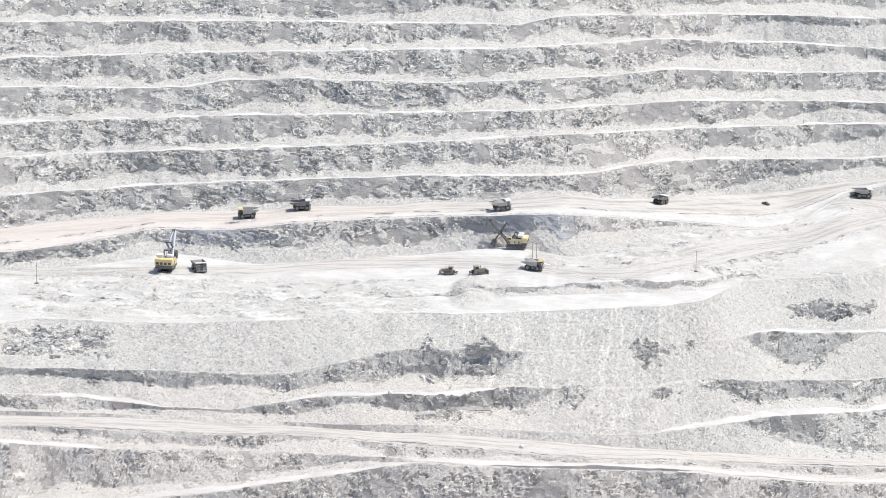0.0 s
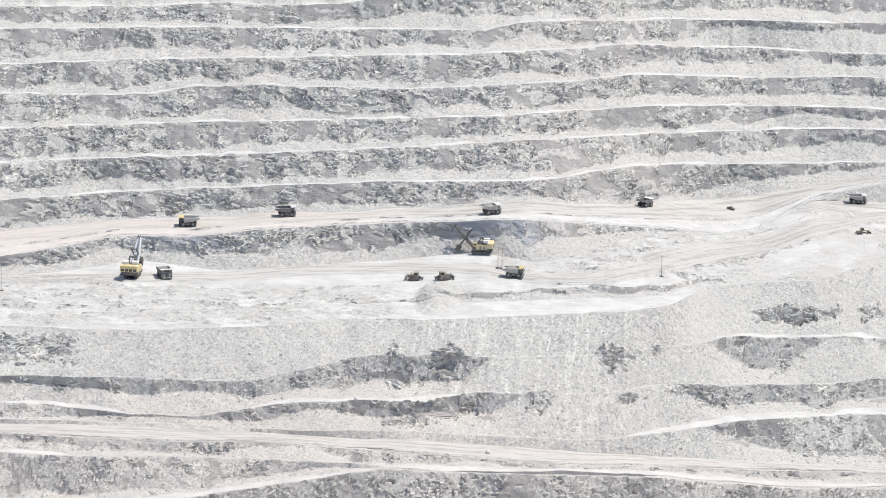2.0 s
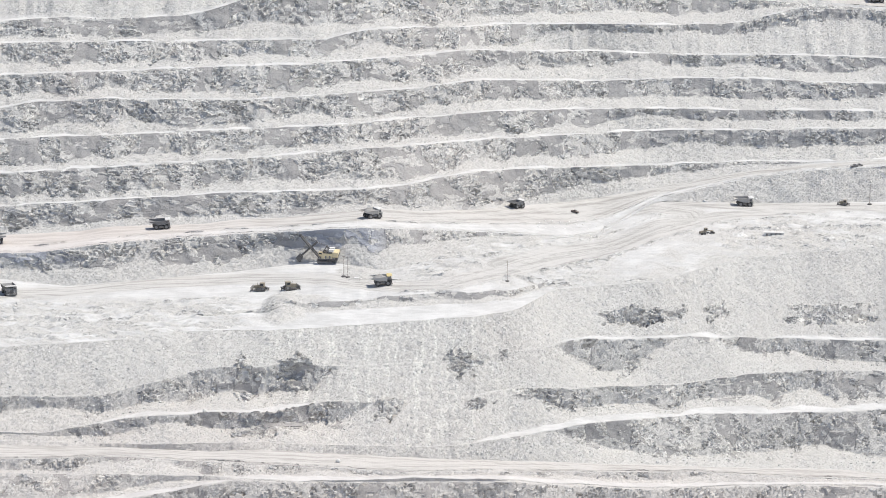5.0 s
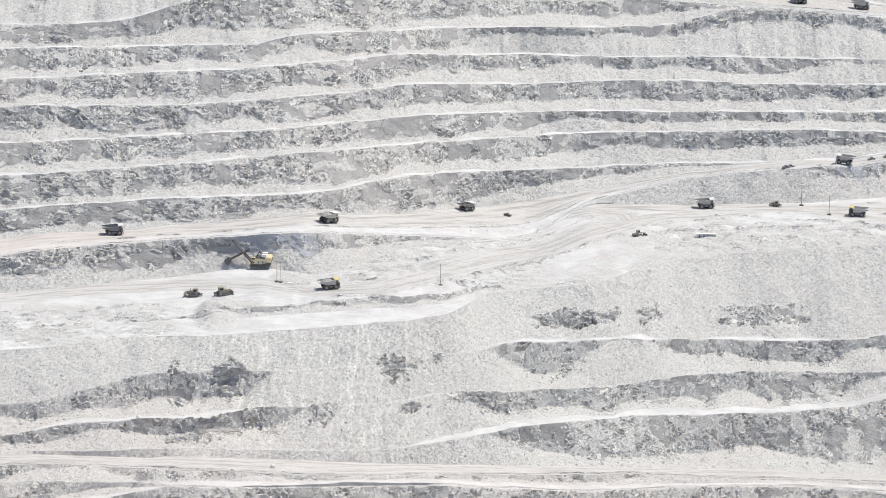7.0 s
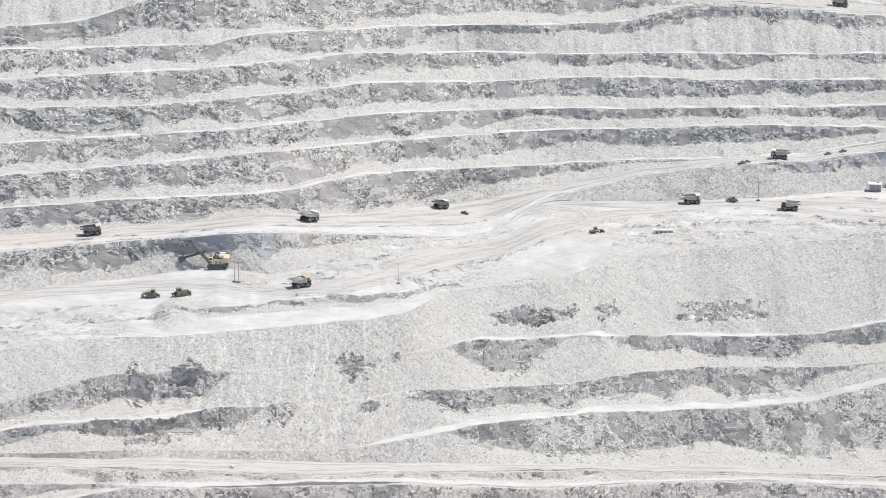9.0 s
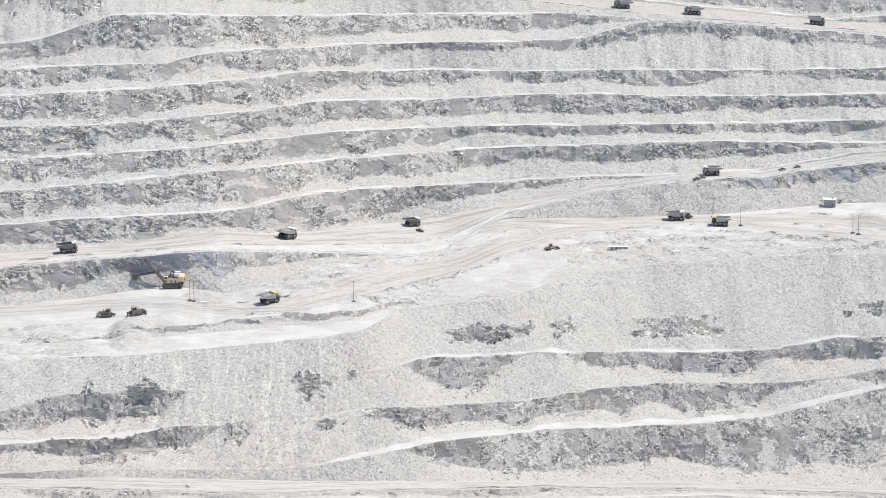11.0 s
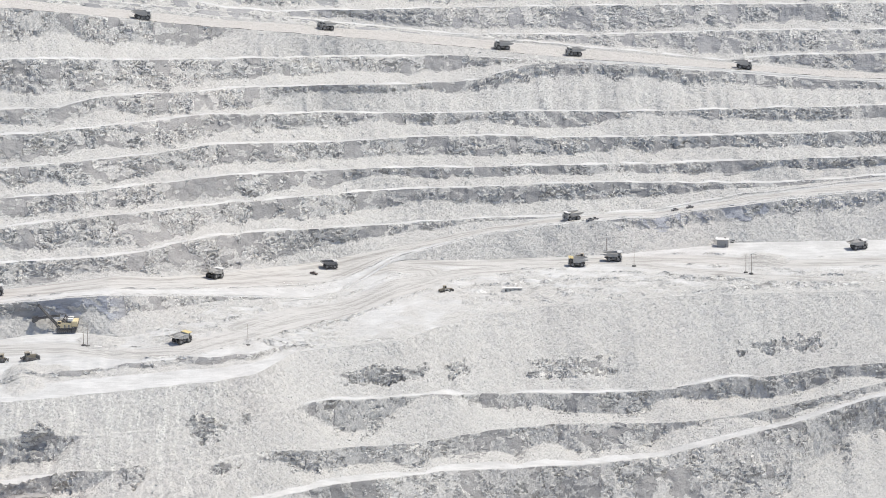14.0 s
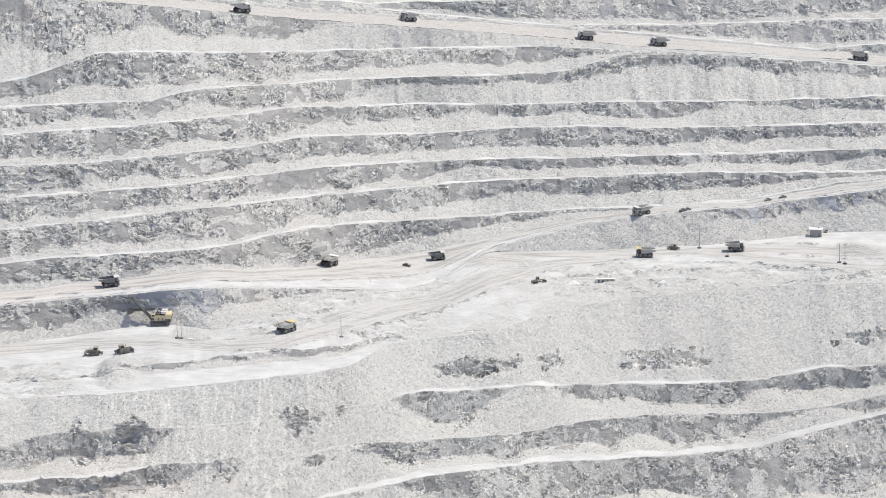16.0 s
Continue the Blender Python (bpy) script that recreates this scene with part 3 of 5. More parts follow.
def band(lo, hi, kind, rows, seed=0, cover=(0.45, 0.13, 16), rock_amp=1.0, all_scree=None, crags=(), ruts=0.12, berm=0.0, beaten=1.0, ridge=None):
    """One strip of the pit from the edge lo up to the edge hi: a face with scree at its foot, or a floor."""
    a, b = edge_line(lo), edge_line(hi)
    s = np.linspace(0, 1, rows)[:, None]
    chord = b - a
    L = np.linalg.norm(chord, axis=1)[None, :]
    up = chord / np.maximum(L.T, 1e-3)
    out = np.stack([0 * up[:, 0], -up[:, 2], up[:, 1]], 1)
    out /= np.maximum(np.linalg.norm(out, axis=1, keepdims=True), 1e-3)
    pos = a[None] + chord[None] * s[..., None]
    x, y, z = pos[..., 0], pos[..., 1], pos[..., 2]
    fade = np.clip(np.minimum(s, 1 - s) * L / 2.5, 0, 1)
    tall = np.clip(L / 8.0, 0, 1)
    if kind == "face":
        kind_of_bank = lo in ("T", "Bb", "R1") or hi in ("C6", "C7", "C8")
        q = heaps(seed + 11, *cover)[None, :]
        if all_scree is not None:
            shift = x + 26 * fbm(x / 30.0, 0 * x, z / 16.0, 3, seed + 31) + 0.6 * z
            cover_here = np.interp(shift, XS, all_scree)
            q = q + (1.3 - q) * np.clip(cover_here, 0, 1)
        wob = 0.3 * fbm(x * 0.13, y * 0.1, z * 0.15, 4, seed + 5, 0.6) if lo[0] == "L" else 0.07 * fbm(x * 0.2, y * 0.2, z * 0.25, 4, seed + 5, 0.6)
        rock = np.clip((s - q + wob) * L / 0.7 + 0.5, 0, 1) * np.clip(tall * 2 - 0.4, 0, 1)
        pocket = fbm(x / 6.5 + z / 9.0, y / 9.0, z / 2.6, 3, seed + 9)
        if lo[0] == "L":
            pocket = 0.27 + 0.95 * fbm(x / 7.0 + z / 9.0, y / 20.0, z / 3.6, 4, seed + 9, 0.65)
        rock = rock * np.clip(1.0 - (pocket - 0.3) * (28 if lo[0] == "L" else 15), 0.0, 1)
        step = 0 * x
        for x0, x1, s0, s1 in crags:
            ragged = fbm(x / 6.5, s * L / 4.5, 0 * x, 4, seed + 13, 0.6)
            crag = np.clip((np.minimum(np.minimum(x - x0, x1 - x) / 8.0, np.minimum(s - s0, s1 - s) * L / 3.0) + 0.25 + ragged * 1.1) * 3.5, 0, 1)
            rock = np.maximum(rock, crag)
            step = step + crag * np.clip((s - s0) / (s1 - s0) - 0.65, -0.7, 0.4) * 3.5
        if hi in ("E", "L1", "L2", "L3"):
            for xc, zc, rx, rz in ISLANDS:
                ragged = fbm(x / 4.5, z / 3.0, 0 * x, 4, seed + 15, 0.65)
                crag = np.clip((1.0 - np.hypot((x - xc) / rx, (z - zc) / rz) + ragged * 0.45) * 4.5, 0, 1)
                rock = np.maximum(rock, crag)
                step = step + crag * np.clip((z - zc) / rz * 0.5, -0.5, 0.35) * min(6.0, rz * 1.2)
        even = np.convolve(np.pad(q.mean(0), 20, mode="edge"), np.ones(41) / 41, "valid")[None, :]
        qc = np.clip(even, 0.02, 0.98)
        foot = np.minimum((1 - qc) * L * 0.42, np.minimum(qc * L * 0.34, 2.5 if lo == "T" else 8.0 if lo[0] == "L" else 6.0)) * (1.75 if lo[0] == "L" else 1.0) * np.clip((1.08 - even) * 6, 0, 1)
        inward = -foot * np.where(s < qc, s / qc, (1 - s) / (1 - qc))
        ca, sa = math.cos(0.35), math.sin(0.35)
        xr = x * ca + z * sa
        up_m = s * L
        big = fbm((x + z * 0.9) / 15.0, y / 17.0, z / 9.0, 3, seed + 1) * 1.0
        # ledges: steep risers and narrow treads, dipping along the wall
        ph = up_m / 4.6 + x * 0.035 + 1.5 * fbm(x / 10.0, y / 12.0, z / 9.0, 3, seed + 2)
        ph2 = up_m / 3.1 - x * 0.05 + 1.2 * fbm(x / 4.5, y / 5.0, z / 5.0, 2, seed + 21)
        ledge = (ph - np.floor(ph) - 0.5) * 1.25 + (ph2 - np.floor(ph2) - 0.5) * 0.55
        # upright joints that split the face into blocks
        j1 = np.floor(xr / 4.3 + 0.9 * fbm(x / 12.0, 0 * x, z / 6.0, 2, seed + 22)).astype(np.int64)
        j2 = np.floor(xr / 2.9 + 0.8 * fbm(x / 5.0, 0 * x, z / 3.0, 2, seed + 23)).astype(np.int64)
        block = ledge + lattice(j1, np.floor(ph).astype(np.int64), 0 * j1, seed) * 0.36 + lattice(j2, np.floor(ph2).astype(np.int64), 0 * j2, seed + 1) * 0.14
        chip = ridged(xr / 5.2, y / 5.2, z / 3.6, 2, seed + 3) * 0.42
        calm = np.clip(fbm(x / 16.0, y / 30.0, z / 22.0, 3, seed + 4) * 5.5 + (1.0 if lo == "R1" else 2.4 if lo[0] == "L" else 1.7), 0.05, 1)
        scree = fbm((x + z) / 10.0, y / 20.0, z / 12.0, 2, seed + 6) * 0.36 + fbm(x / 1.9, y / 1.9, z / 1.9, 2, seed + 7) * 0.14
        disp = inward + step + tall * fade * (rock * (big + (block + chip) * calm * rock_amp) + (1 - rock) * scree)
        # dust and small stones on the treads; their scree colour also paints sunlit tops
        tread = np.clip((ph - np.floor(ph) - 0.74) * 12, 0, 1) * np.clip(calm * 2 - 0.5, 0, 1)
        tread = np.maximum(tread, np.clip((ph2 - np.floor(ph2) - 0.72) * 12, 0, 1) * np.clip(calm * 2 - 0.9, 0, 1) * 0.8) * (1.0 if rock_amp > 0.3 else 0.15)
        rock = rock * (1 - 0.85 * tread)
        gully = fbm(x / 5.2 + z / 14.0, y / 40.0, z / 26.0, 3, seed + 8) * 0.09
        disp = disp + tall * fade * (1 - rock) * gully * np.clip(L / 45.0, 0.2, 1)
        edge = np.clip(1 - np.minimum(1 - s, s) * L / 0.9, 0, 1) * 0.6 * (1 if all_scree is None else 1 - np.clip(all_scree * 1.5, 0, 1)[None, :])
        flat = np.maximum(edge, np.clip(1.4 - L / 3.5, 0, 1) * (1 if kind_of_bank else 0) + 0 * s)
        bank = np.clip(1 - L / 6.0, 0, 1) * L * np.clip(0.75 + 0.5 * fbm(x / 6.0, 0 * x, z / 3.0, 3, seed + 17), 0.2, 1.4) * (1 - s) * np.clip(s * 400, 0, 1)
        disp = disp + (bank * np.clip(L / 1.5 - 0.6, 0, 1) if lo in ("T", "Bb") else 0)
        pos = pos + out[None] * disp[..., None]
        attrs = {"rock": rock, "flat": flat * (1 - rock), "broken": np.maximum(np.clip(calm * 1.4 - 0.15, 0, 1) * min(1.0, rock_amp * 1.4), np.clip(np.abs(step), 0, 0.75))}
        SLOPES.append((pos, rock, L + 0 * s))
    else:
        wide = np.clip(L / 20.0, 0.15, 1)
        disp = fade * wide * (fbm(x / 14.0, y / 14.0, 0 * x, 3, seed + 1) * 0.22 + fbm(x / 30.0, y / 2.6, 0 * x, 2, seed + 2) * ruts)
        # the windrow along the outer edge
        d = np.minimum(s, 1 - s if berm < 0 else s) * L
        disp = disp + abs(berm) * np.exp(-((d - 2.2) / 1.3) ** 2) * np.clip(0.75 + fbm(x / 5.0, 0 * x, 0 * x, 3, seed + 3) * 0.5, 0, 1.5) * np.clip(L / 12.0, 0, 1) * (1 - (near(x, 5, 125, 30) if lo == "Pc" else 0))
        rough = np.clip(abs(berm), 0, 0.8) * np.exp(-((d - 2.2) / 1.3) ** 2)
        if ridge is not None:
            # a low windrow parts the wheel tracks from the strip beside them
            wall_up = np.exp(-(((s - ridge) * L + 1.5 * fbm(x / 16.0, 0 * x, 0 * x, 2, seed + 6)) / 1.5) ** 2) * np.clip(0.7 + fbm(x / 8.0, 0 * x, 0 * x, 3, seed + 5), 0, 1.2) * np.clip(L / 20.0 - 0.4, 0, 1)
            disp = disp + 1.0 * wall_up
            rough = np.maximum(rough, wall_up)
        pos[..., 2] += disp
        FLOORS.append(pos)
        attrs = {"rock": np.clip(rough * 0.8, 0, 0.6) + 0 * x, "flat": beaten * np.clip(L / 2.6 - 0.15, 0, 1) * (1 - np.clip(rough, 0, 0.9)), "broken": np.clip(rough * 2, 0, 1)}
    return pos, attrs


def stretch(name, pieces, label, category, road=0.0, pink=None, blue=None, mounds=(), spill=None, churned=None):
    """Joins bands from the lowest to the highest into one sheet."""
    pos = np.concatenate([p[0] if i == 0 else p[0][1:] for i, p in enumerate(pieces)])
    attrs = {k: np.concatenate([p[1][k] if i == 0 else p[1][k][1:] for i, p in enumerate(pieces)]) for k in ("rock", "flat", "broken")}
    x, y, z = pos[..., 0], pos[..., 1], pos[..., 2]
    rim = np.clip((y - LINES["E"][None, :, 1] - 0.5) / 7.0, 0, 1) if mounds else 1.0
    for mx, my, rx, ry, h in mounds:
        d = np.hypot((x - mx) / rx, (y - my) / ry) + 0.1 * fbm(x / 5.0, y / 7.0, 0 * x, 3, int(mx) % 97)
        pos[..., 2] += rim * h * np.clip(1 - d, 0, 1) ** 1.15
        attrs["flat"] = attrs["flat"] * (1 - np.clip((1.05 - d) * 4, 0, 1))
    if road == "lanes":
        # windrows pushed up beside the tracks
        heaped = np.exp(-((lanes(x, y)[2] - 15.0) / 1.7) ** 2) * near(x, -120, 420, 30) * np.clip(0.45 + 1.2 * fbm(x / 13.0, y / 13.0, 0 * x, 3, 53), 0, 1.2)
        heaped = heaped * np.clip((LINES["T"][None, :, 1] - y) / 12.0 - 0.3, 0, 1)
        for line, w in BANKS:
            heaped = np.maximum(heaped, np.exp(-(reach(x, y, line) / w) ** 2) * np.clip(0.85 + fbm(x / 6.0, y / 6.0, 0 * x, 3, 57), 0.2, 1.3))
        pos[..., 2] += rim * heaped * 1.3
        attrs["flat"] = attrs["flat"] * (1 - np.clip(heaped * 1.3, 0, 0.95))
        attrs["rock"] = np.maximum(attrs["rock"], np.clip(heaped * 0.75, 0, 0.62))
        attrs["broken"] = np.maximum(attrs["broken"], np.clip(heaped * 3, 0, 1))
    if churned is not None:
        c = churned(x, y)
        lump = fbm((x + 0.4 * y) / 12.0, y / 6.0, 0 * x, 4, 41, 0.6)
        pos[..., 2] += rim * c * np.abs(lump) * 1.3
        # strewn rock in patches, its darker tone also painting shade among the lumps
        strewn = c * np.clip(fbm(x / 8.0, y / 5.0, 0 * x, 4, 45, 0.6) * 1.6 + 0.1, 0, 0.46)
        attrs["rock"], attrs["broken"] = np.maximum(attrs["rock"], strewn), np.maximum(attrs["broken"], np.clip(strewn * 4, 0, 1))
        attrs["flat"] = attrs["flat"] * (1 - np.clip(strewn * 1.6, 0, 0.7))
        attrs["flat"] = attrs["flat"] * (1 - c * np.clip(fbm((x + 0.4 * y) / 19.0, y / 8.0, 0 * x, 4, 43, 0.6) * 3.6 + 0.5, 0, 0.95))
    if mounds:
        # the brow of the dump is loose rock, not beaten floor
        brow = near(x, 45, 900, 70) * np.clip(1.25 - (y - LINES["E"][None, :, 1]) / 40.0 + 0.9 * fbm(x / 14.0, y / 14.0, 0 * x, 4, 47), 0, 1)
        attrs["flat"] = attrs["flat"] * (1 - brow)
    attrs["spill"] = spill(x, y, z) if spill is not None else 0 * x
    attrs["lat"] = lanes(x, y)[0] if road == "lanes" else np.linspace(0, 30, pos.shape[0])[:, None] + 0 * x
    attrs["road"] = lanes(x, y)[1] * (1 - np.clip(attrs["rock"] * 2, 0, 1)) if road == "lanes" else (road(np.linspace(0, 1, pos.shape[0])[:, None] + 0 * x) if callable(road) else np.full(pos.shape[:2], float(road)))
    tint = np.clip(fbm((x + 0.5 * y) / 90.0, (y - 0.6 * x) / 120.0, (z + 0.3 * x) / 50.0, 4, 71) * 0.8, 0, 1) * 0.25
    if pink is not None:
        tint = np.maximum(tint, pink(x, y, z))
    attrs["pink"] = tint
    attrs["blue"] = blue(x, y, z) if blue is not None else 0 * x
    return grid_mesh(name, pos, attrs, label, category)


def near(v, a, b, soft):
    return np.clip(np.minimum((v - a) / soft, (b - v) / soft) + 0.5, 0, 1)


# Middle lines of the tracks over the working floors, along and across.
LANES = [[(-560, 20), (-400, 20), (-330, 32), (-273, 51), (-223, 71), (-171, 79), (-117, 69), (-78, 54), (-47, 58), (-12, 92), (24, 142), (61, 177), (96, 219), (116, 243), (113, 260), (90, 268), (60, 262), (20, 250)],
         [(50, 268), (83, 279), (160, 290), (237, 295), (299, 291), (361, 272), (428, 278), (570, 280)],
         [(237, 292), (283, 264), (338, 241), (417, 215), (570, 205)],
         [(-12, 110), (24, 160), (61, 192), (96, 230), (140, 262), (200, 285)]]
WIDTHS = [13, 12, 8, 11]


# Banks of dozed rock on the working floor: middle line, and half width.
BANKS = [([(14, 104), (51, 142), (85, 180), (112, 212)], 3.0), ([(-8, 82), (27, 80), (87, 100)], 2.2), ([(285, 241), (335, 224), (400, 216)], 3.2),
         ([(195, 214), (221, 192)], 3.5), ([(293, 203), (345, 214), (420, 218)], 6.0), ([(150, 226), (195, 236), (240, 240)], 2.6), ([(174, 272), (261, 256)], 1.6),
         ([(-250, -20), (-215, -6), (-180, 4)], 2.6), ([(-330, -30), (-290, -16), (-262, -18)], 3.0), ([(-400, -40), (-350, -34)], 2.6), ([(-215, 24), (-180, 34)], 2.0)]


def reach(x, y, line):
    """Distance from a line on the plan."""
    best = np.full(x.shape, 1e9)
    for (ax, ay), (bx, by) in zip(line[:-1], line[1:]):
        ux, uy = bx - ax, by - ay
        t = np.clip(((x - ax) * ux + (y - ay) * uy) / (ux * ux + uy * uy), 0, 1)
        best = np.minimum(best, np.hypot(x - ax - t * ux, y - ay - t * uy))
    return best + 1.2 * fbm(x / 7.0, y / 7.0, 0 * x, 2, 59)


def lanes(x, y):
    """Distance beside the nearest track's middle line, and how much a place is beaten by wheels."""
    best, lat, beaten = np.full(x.shape, 1e9), np.zeros(x.shape), np.zeros(x.shape)
    for k, line in enumerate(LANES):
        for (ax, ay), (bx, by) in zip(line[:-1], line[1:]):
            ux, uy = bx - ax, by - ay
            n = math.hypot(ux, uy)
            t = np.clip(((x - ax) * ux + (y - ay) * uy) / n ** 2, 0, 1)
            dx, dy = x - ax - t * ux, y - ay - t * uy
            d = np.hypot(dx, dy)
            side = d * np.sign(ux * dy - uy * dx) + 40 * k
            lat = np.where(d < best, side, lat)
            best = np.minimum(best, d)
            beaten = np.maximum(beaten, np.clip((WIDTHS[k] - d) / 4.0 + 0.3, 0, 1))
    return lat, beaten * 0.9, best


wall = []
faces = [("R1", "C1", 34, (0.36, 0.10, 17)), ("C1t", "C2", 32, (0.42, 0.14, 15)), ("C2t", "C3", 32, (0.42, 0.14, 15)), ("C3t", "C4", 32, (0.45, 0.14, 18)),
         ("C4t", "C5", 30, (0.42, 0.16, 14)), ("C5t", "C6", 32, (0.48, 0.14, 16)), ("C6t", "C7", 28, (0.45, 0.14, 16)), ("C7t", "C8", 26, (0.5, 0.14, 14))]
for i, (lo, hi, n, cov) in enumerate(faces):
    loose = (0.45, 0.3, 0.25, 0.22, 0.35, 0.42, 0.3, 0.8)[i] * window((60, 900), soft=90)
    wall.append(band(lo, hi, "face", n, 100 + 20 * i, cov, all_scree=loose))
    if hi != "C8":
        wall.append(band(hi, hi + "t", "floor", 6, 300 + i))
stretch("pit_wall", wall, "benched open pit wall of pale grey blasted rock with scree", "rock wall", spill=lambda x, y, z: near(x, 170, 420, 40) * near(z, 60, 140, 15) * 0.4, blue=lambda x, y, z: near(x, 60, 600, 160) * 0.05)
upper = []
for i, (lo, hi, n, cov) in enumerate((("Ri", "CB", 18, (0.35, 0.2, 18)), ("CBt", "CA", 20, (0.3, 0.16, 22)), ("CAt", "CC", 26, (0.3, 0.16, 24)), ("CCt", "CD", 24, (0.35, 0.14, 20)), ("CDt", "CE", 24, (0.3, 0.12, 20)))):
    upper.append(band(lo, hi, "face", n, 500 + 20 * i, cov, 0.6))
    if hi != "CE":
        upper.append(band(hi, hi + "t", "floor", 6, 700 + i))
stretch("pit_wall", upper, "smooth grey upper bench faces above the high haul ramp", "rock wall", blue=lambda x, y, z: 0.2 + 0 * x)
stretch("haul_road", [band("C8", "Ri", "floor", 14, 720, berm=0.15, beaten=0.15)], "dusty pale haul ramp high on the pit wall", "road", road=0.3, pink=lambda x, y, z: 0.35 + 0 * x,
        churned=lambda x, y: 0.3 + 0 * x)
stretch("haul_road", [band("Pc", "R1", "floor", 44, 730, berm=1.0, ridge=0.34)], "pinkish dusty haul road along the foot of the wall", "road", road=lambda s: near(s, 0.36, 1.1, 0.16),
        pink=lambda x, y, z: near(x, -700, -180, 160) * 0.9)
stretch("shovel_face", [band("T", "Pc", "face", 34, 740, (0.55, 0.13, 18), all_scree=np.maximum(window((30, 248), soft=50), np.maximum(0.42 * window((-100, 40), soft=60), 0.3 * window((240, 800), soft=40))))], "freshly dug bluish grey rock face with scree", "rock wall",
        blue=lambda x, y, z: np.maximum.reduce([near(x, -345, -285, 30), near(x, -140, -88, 14), near(x, 250, 700, 40)]) * 0.9)
stretch("ground", [band("E", "Bb", "floor", 26, 760), band("Bb", "Bt", "face", 12, 770, (0.5, 0.2, 10)), band("Bt", "T", "floor", 72, 780, ruts=0.3)],
        "bright dusty working floor with wheel tracks", "ground", road="lanes",
        mounds=((-143, 14, 15, 34, 6.0), (-126, 22, 11, 16, 2.5), (-300, -45, 22, 14, 2.0), (-365, -62, 18, 12, 2.5), (-98, 88, 16, 22, 2.2), (185, 212, 12, 14, 2.0), (345, 285, 18, 20, 3.0), (-386, -58, 9, 9, 2.6)),
        churned=lambda x, y: np.maximum.reduce([near(x, -75, 60, 25) * near(y, 66, 250, 20) * (1 - lanes(x, y)[1]), near(x, -420, -160, 30) * near(y, -70, 30, 24), near(x, 110, 520, 60) * near(y, 170, 258, 20) * 0.95 * (1 - lanes(x, y)[1])]))
slope = [band("L8", "L7", "face", 44, 800, (0.5, 0.15, 18)), band("L7", "L7i", "floor", 5, 810), band("L7i", "L6", "face", 26, 820, (0.55, 0.2, 18)), band("L6", "L6i", "floor", 6, 830), band("L6i", "L5", "face", 12, 840, (0.8, 0.2, 18))]
stretch("dump_slope", slope, "rocky slope below the lower haul road", "slope", pink=lambda x, y, z: 0.5 + 0 * x)
stretch("haul_road", [band("L5", "L4", "floor", 16, 850, berm=0.9)], "pale pink lower haul road crossing the slope", "road", road=1.0, pink=lambda x, y, z: 0.3 + 0 * x)
slope = [band("L4", "L3", "face", 60, 860, (0.6, 0.2, 15), rock_amp=0.8, all_scree=window((-700, -5), soft=60)), band("L3", "L3i", "floor", 7, 870),
         band("L3i", "L2", "face", 34, 880, (0.7, 0.26, 14), rock_amp=0.85, all_scree=window((-120, -30), soft=22)), band("L2", "L2i", "floor", 5, 890),
         band("L2i", "L1", "face", 34, 900, (0.7, 0.26, 14), rock_amp=0.85, all_scree=np.maximum(window((-122, 0), soft=22), 0.35 * window((-390, -260), soft=60))), band("L1", "L1i", "floor", 5, 910),
         band("L1i", "E", "face", 44, 920, (0.9, 0.1, 18), rock_amp=0.8, all_scree=window((-900, 900)), crags=((-405, -352, 0.3, 0.8), (55, 106, 0.28, 0.48), (172, 222, 0.16, 0.36), (322, 364, 0.28, 0.42)))]
stretch("dump_slope", slope, "pale grey dumped scree slope with buried rock ledges", "slope", pink=lambda x, y, z: np.clip((-z - 15) / 60, 0, 0.6) * near(x, -900, -60, 200),
        spill=lambda x, y, z: np.maximum(near(x, -150, -15, 40), 0.06) * near(z, -62, 6, 12) * 0.95)


def far_ground():
    """The rest of the pit: its walls to both sides, floor, the rim that the camera stands on and the plain round it."""
    bm = bmesh.new()
    top, low = LINES["CE"], LINES["L8"]
    columns = [(-3500, 0), (X0, 0)] + [(XS[i], i) for i in range(60, NX - 30, 60)] + [(XS[-1], NX - 1), (3500, NX - 1)]
    prev = None
    for x, i in columns:
        t, l = (x, top[i, 1], top[i, 2]), (x, low[i, 1], low[i, 2])
        front = [(x * 1.4, -4500, 567), (x * 1.4, -2097, 568.3), (x * 1.15, -1500, -160), (x, l[1] - 60, -160), l]
        back = [t, (x, t[1] + 330, t[2] + 330), (x * 1.3, 4500, t[2] + 335)]
        side = [(x, LINES[k][i, 1], LINES[k][i, 2]) for k in RANK]
        now = [[bm.verts.new(p) for p in row] for row in (front, back, side)]
        if prev:
            outer = abs(x) > 3000 or abs(prev[1]) > 3000
            for a, b in list(zip(prev[0], now))[: 3 if outer else 2]:
                for k in range(len(b) - 1):
                    bm.faces.new((a[k], b[k], b[k + 1], a[k + 1]))
        prev = (now, x)
    bmesh.ops.remove_doubles(bm, verts=bm.verts, dist=0.01)
    me = bpy.data.meshes.new("ground")
    bm.to_mesh(me)
    me.materials.append(ROCK)
    tagged(new("ground", me), "pale rock of the pit floor and the far rim", "ground", kind="structure")


far_ground()


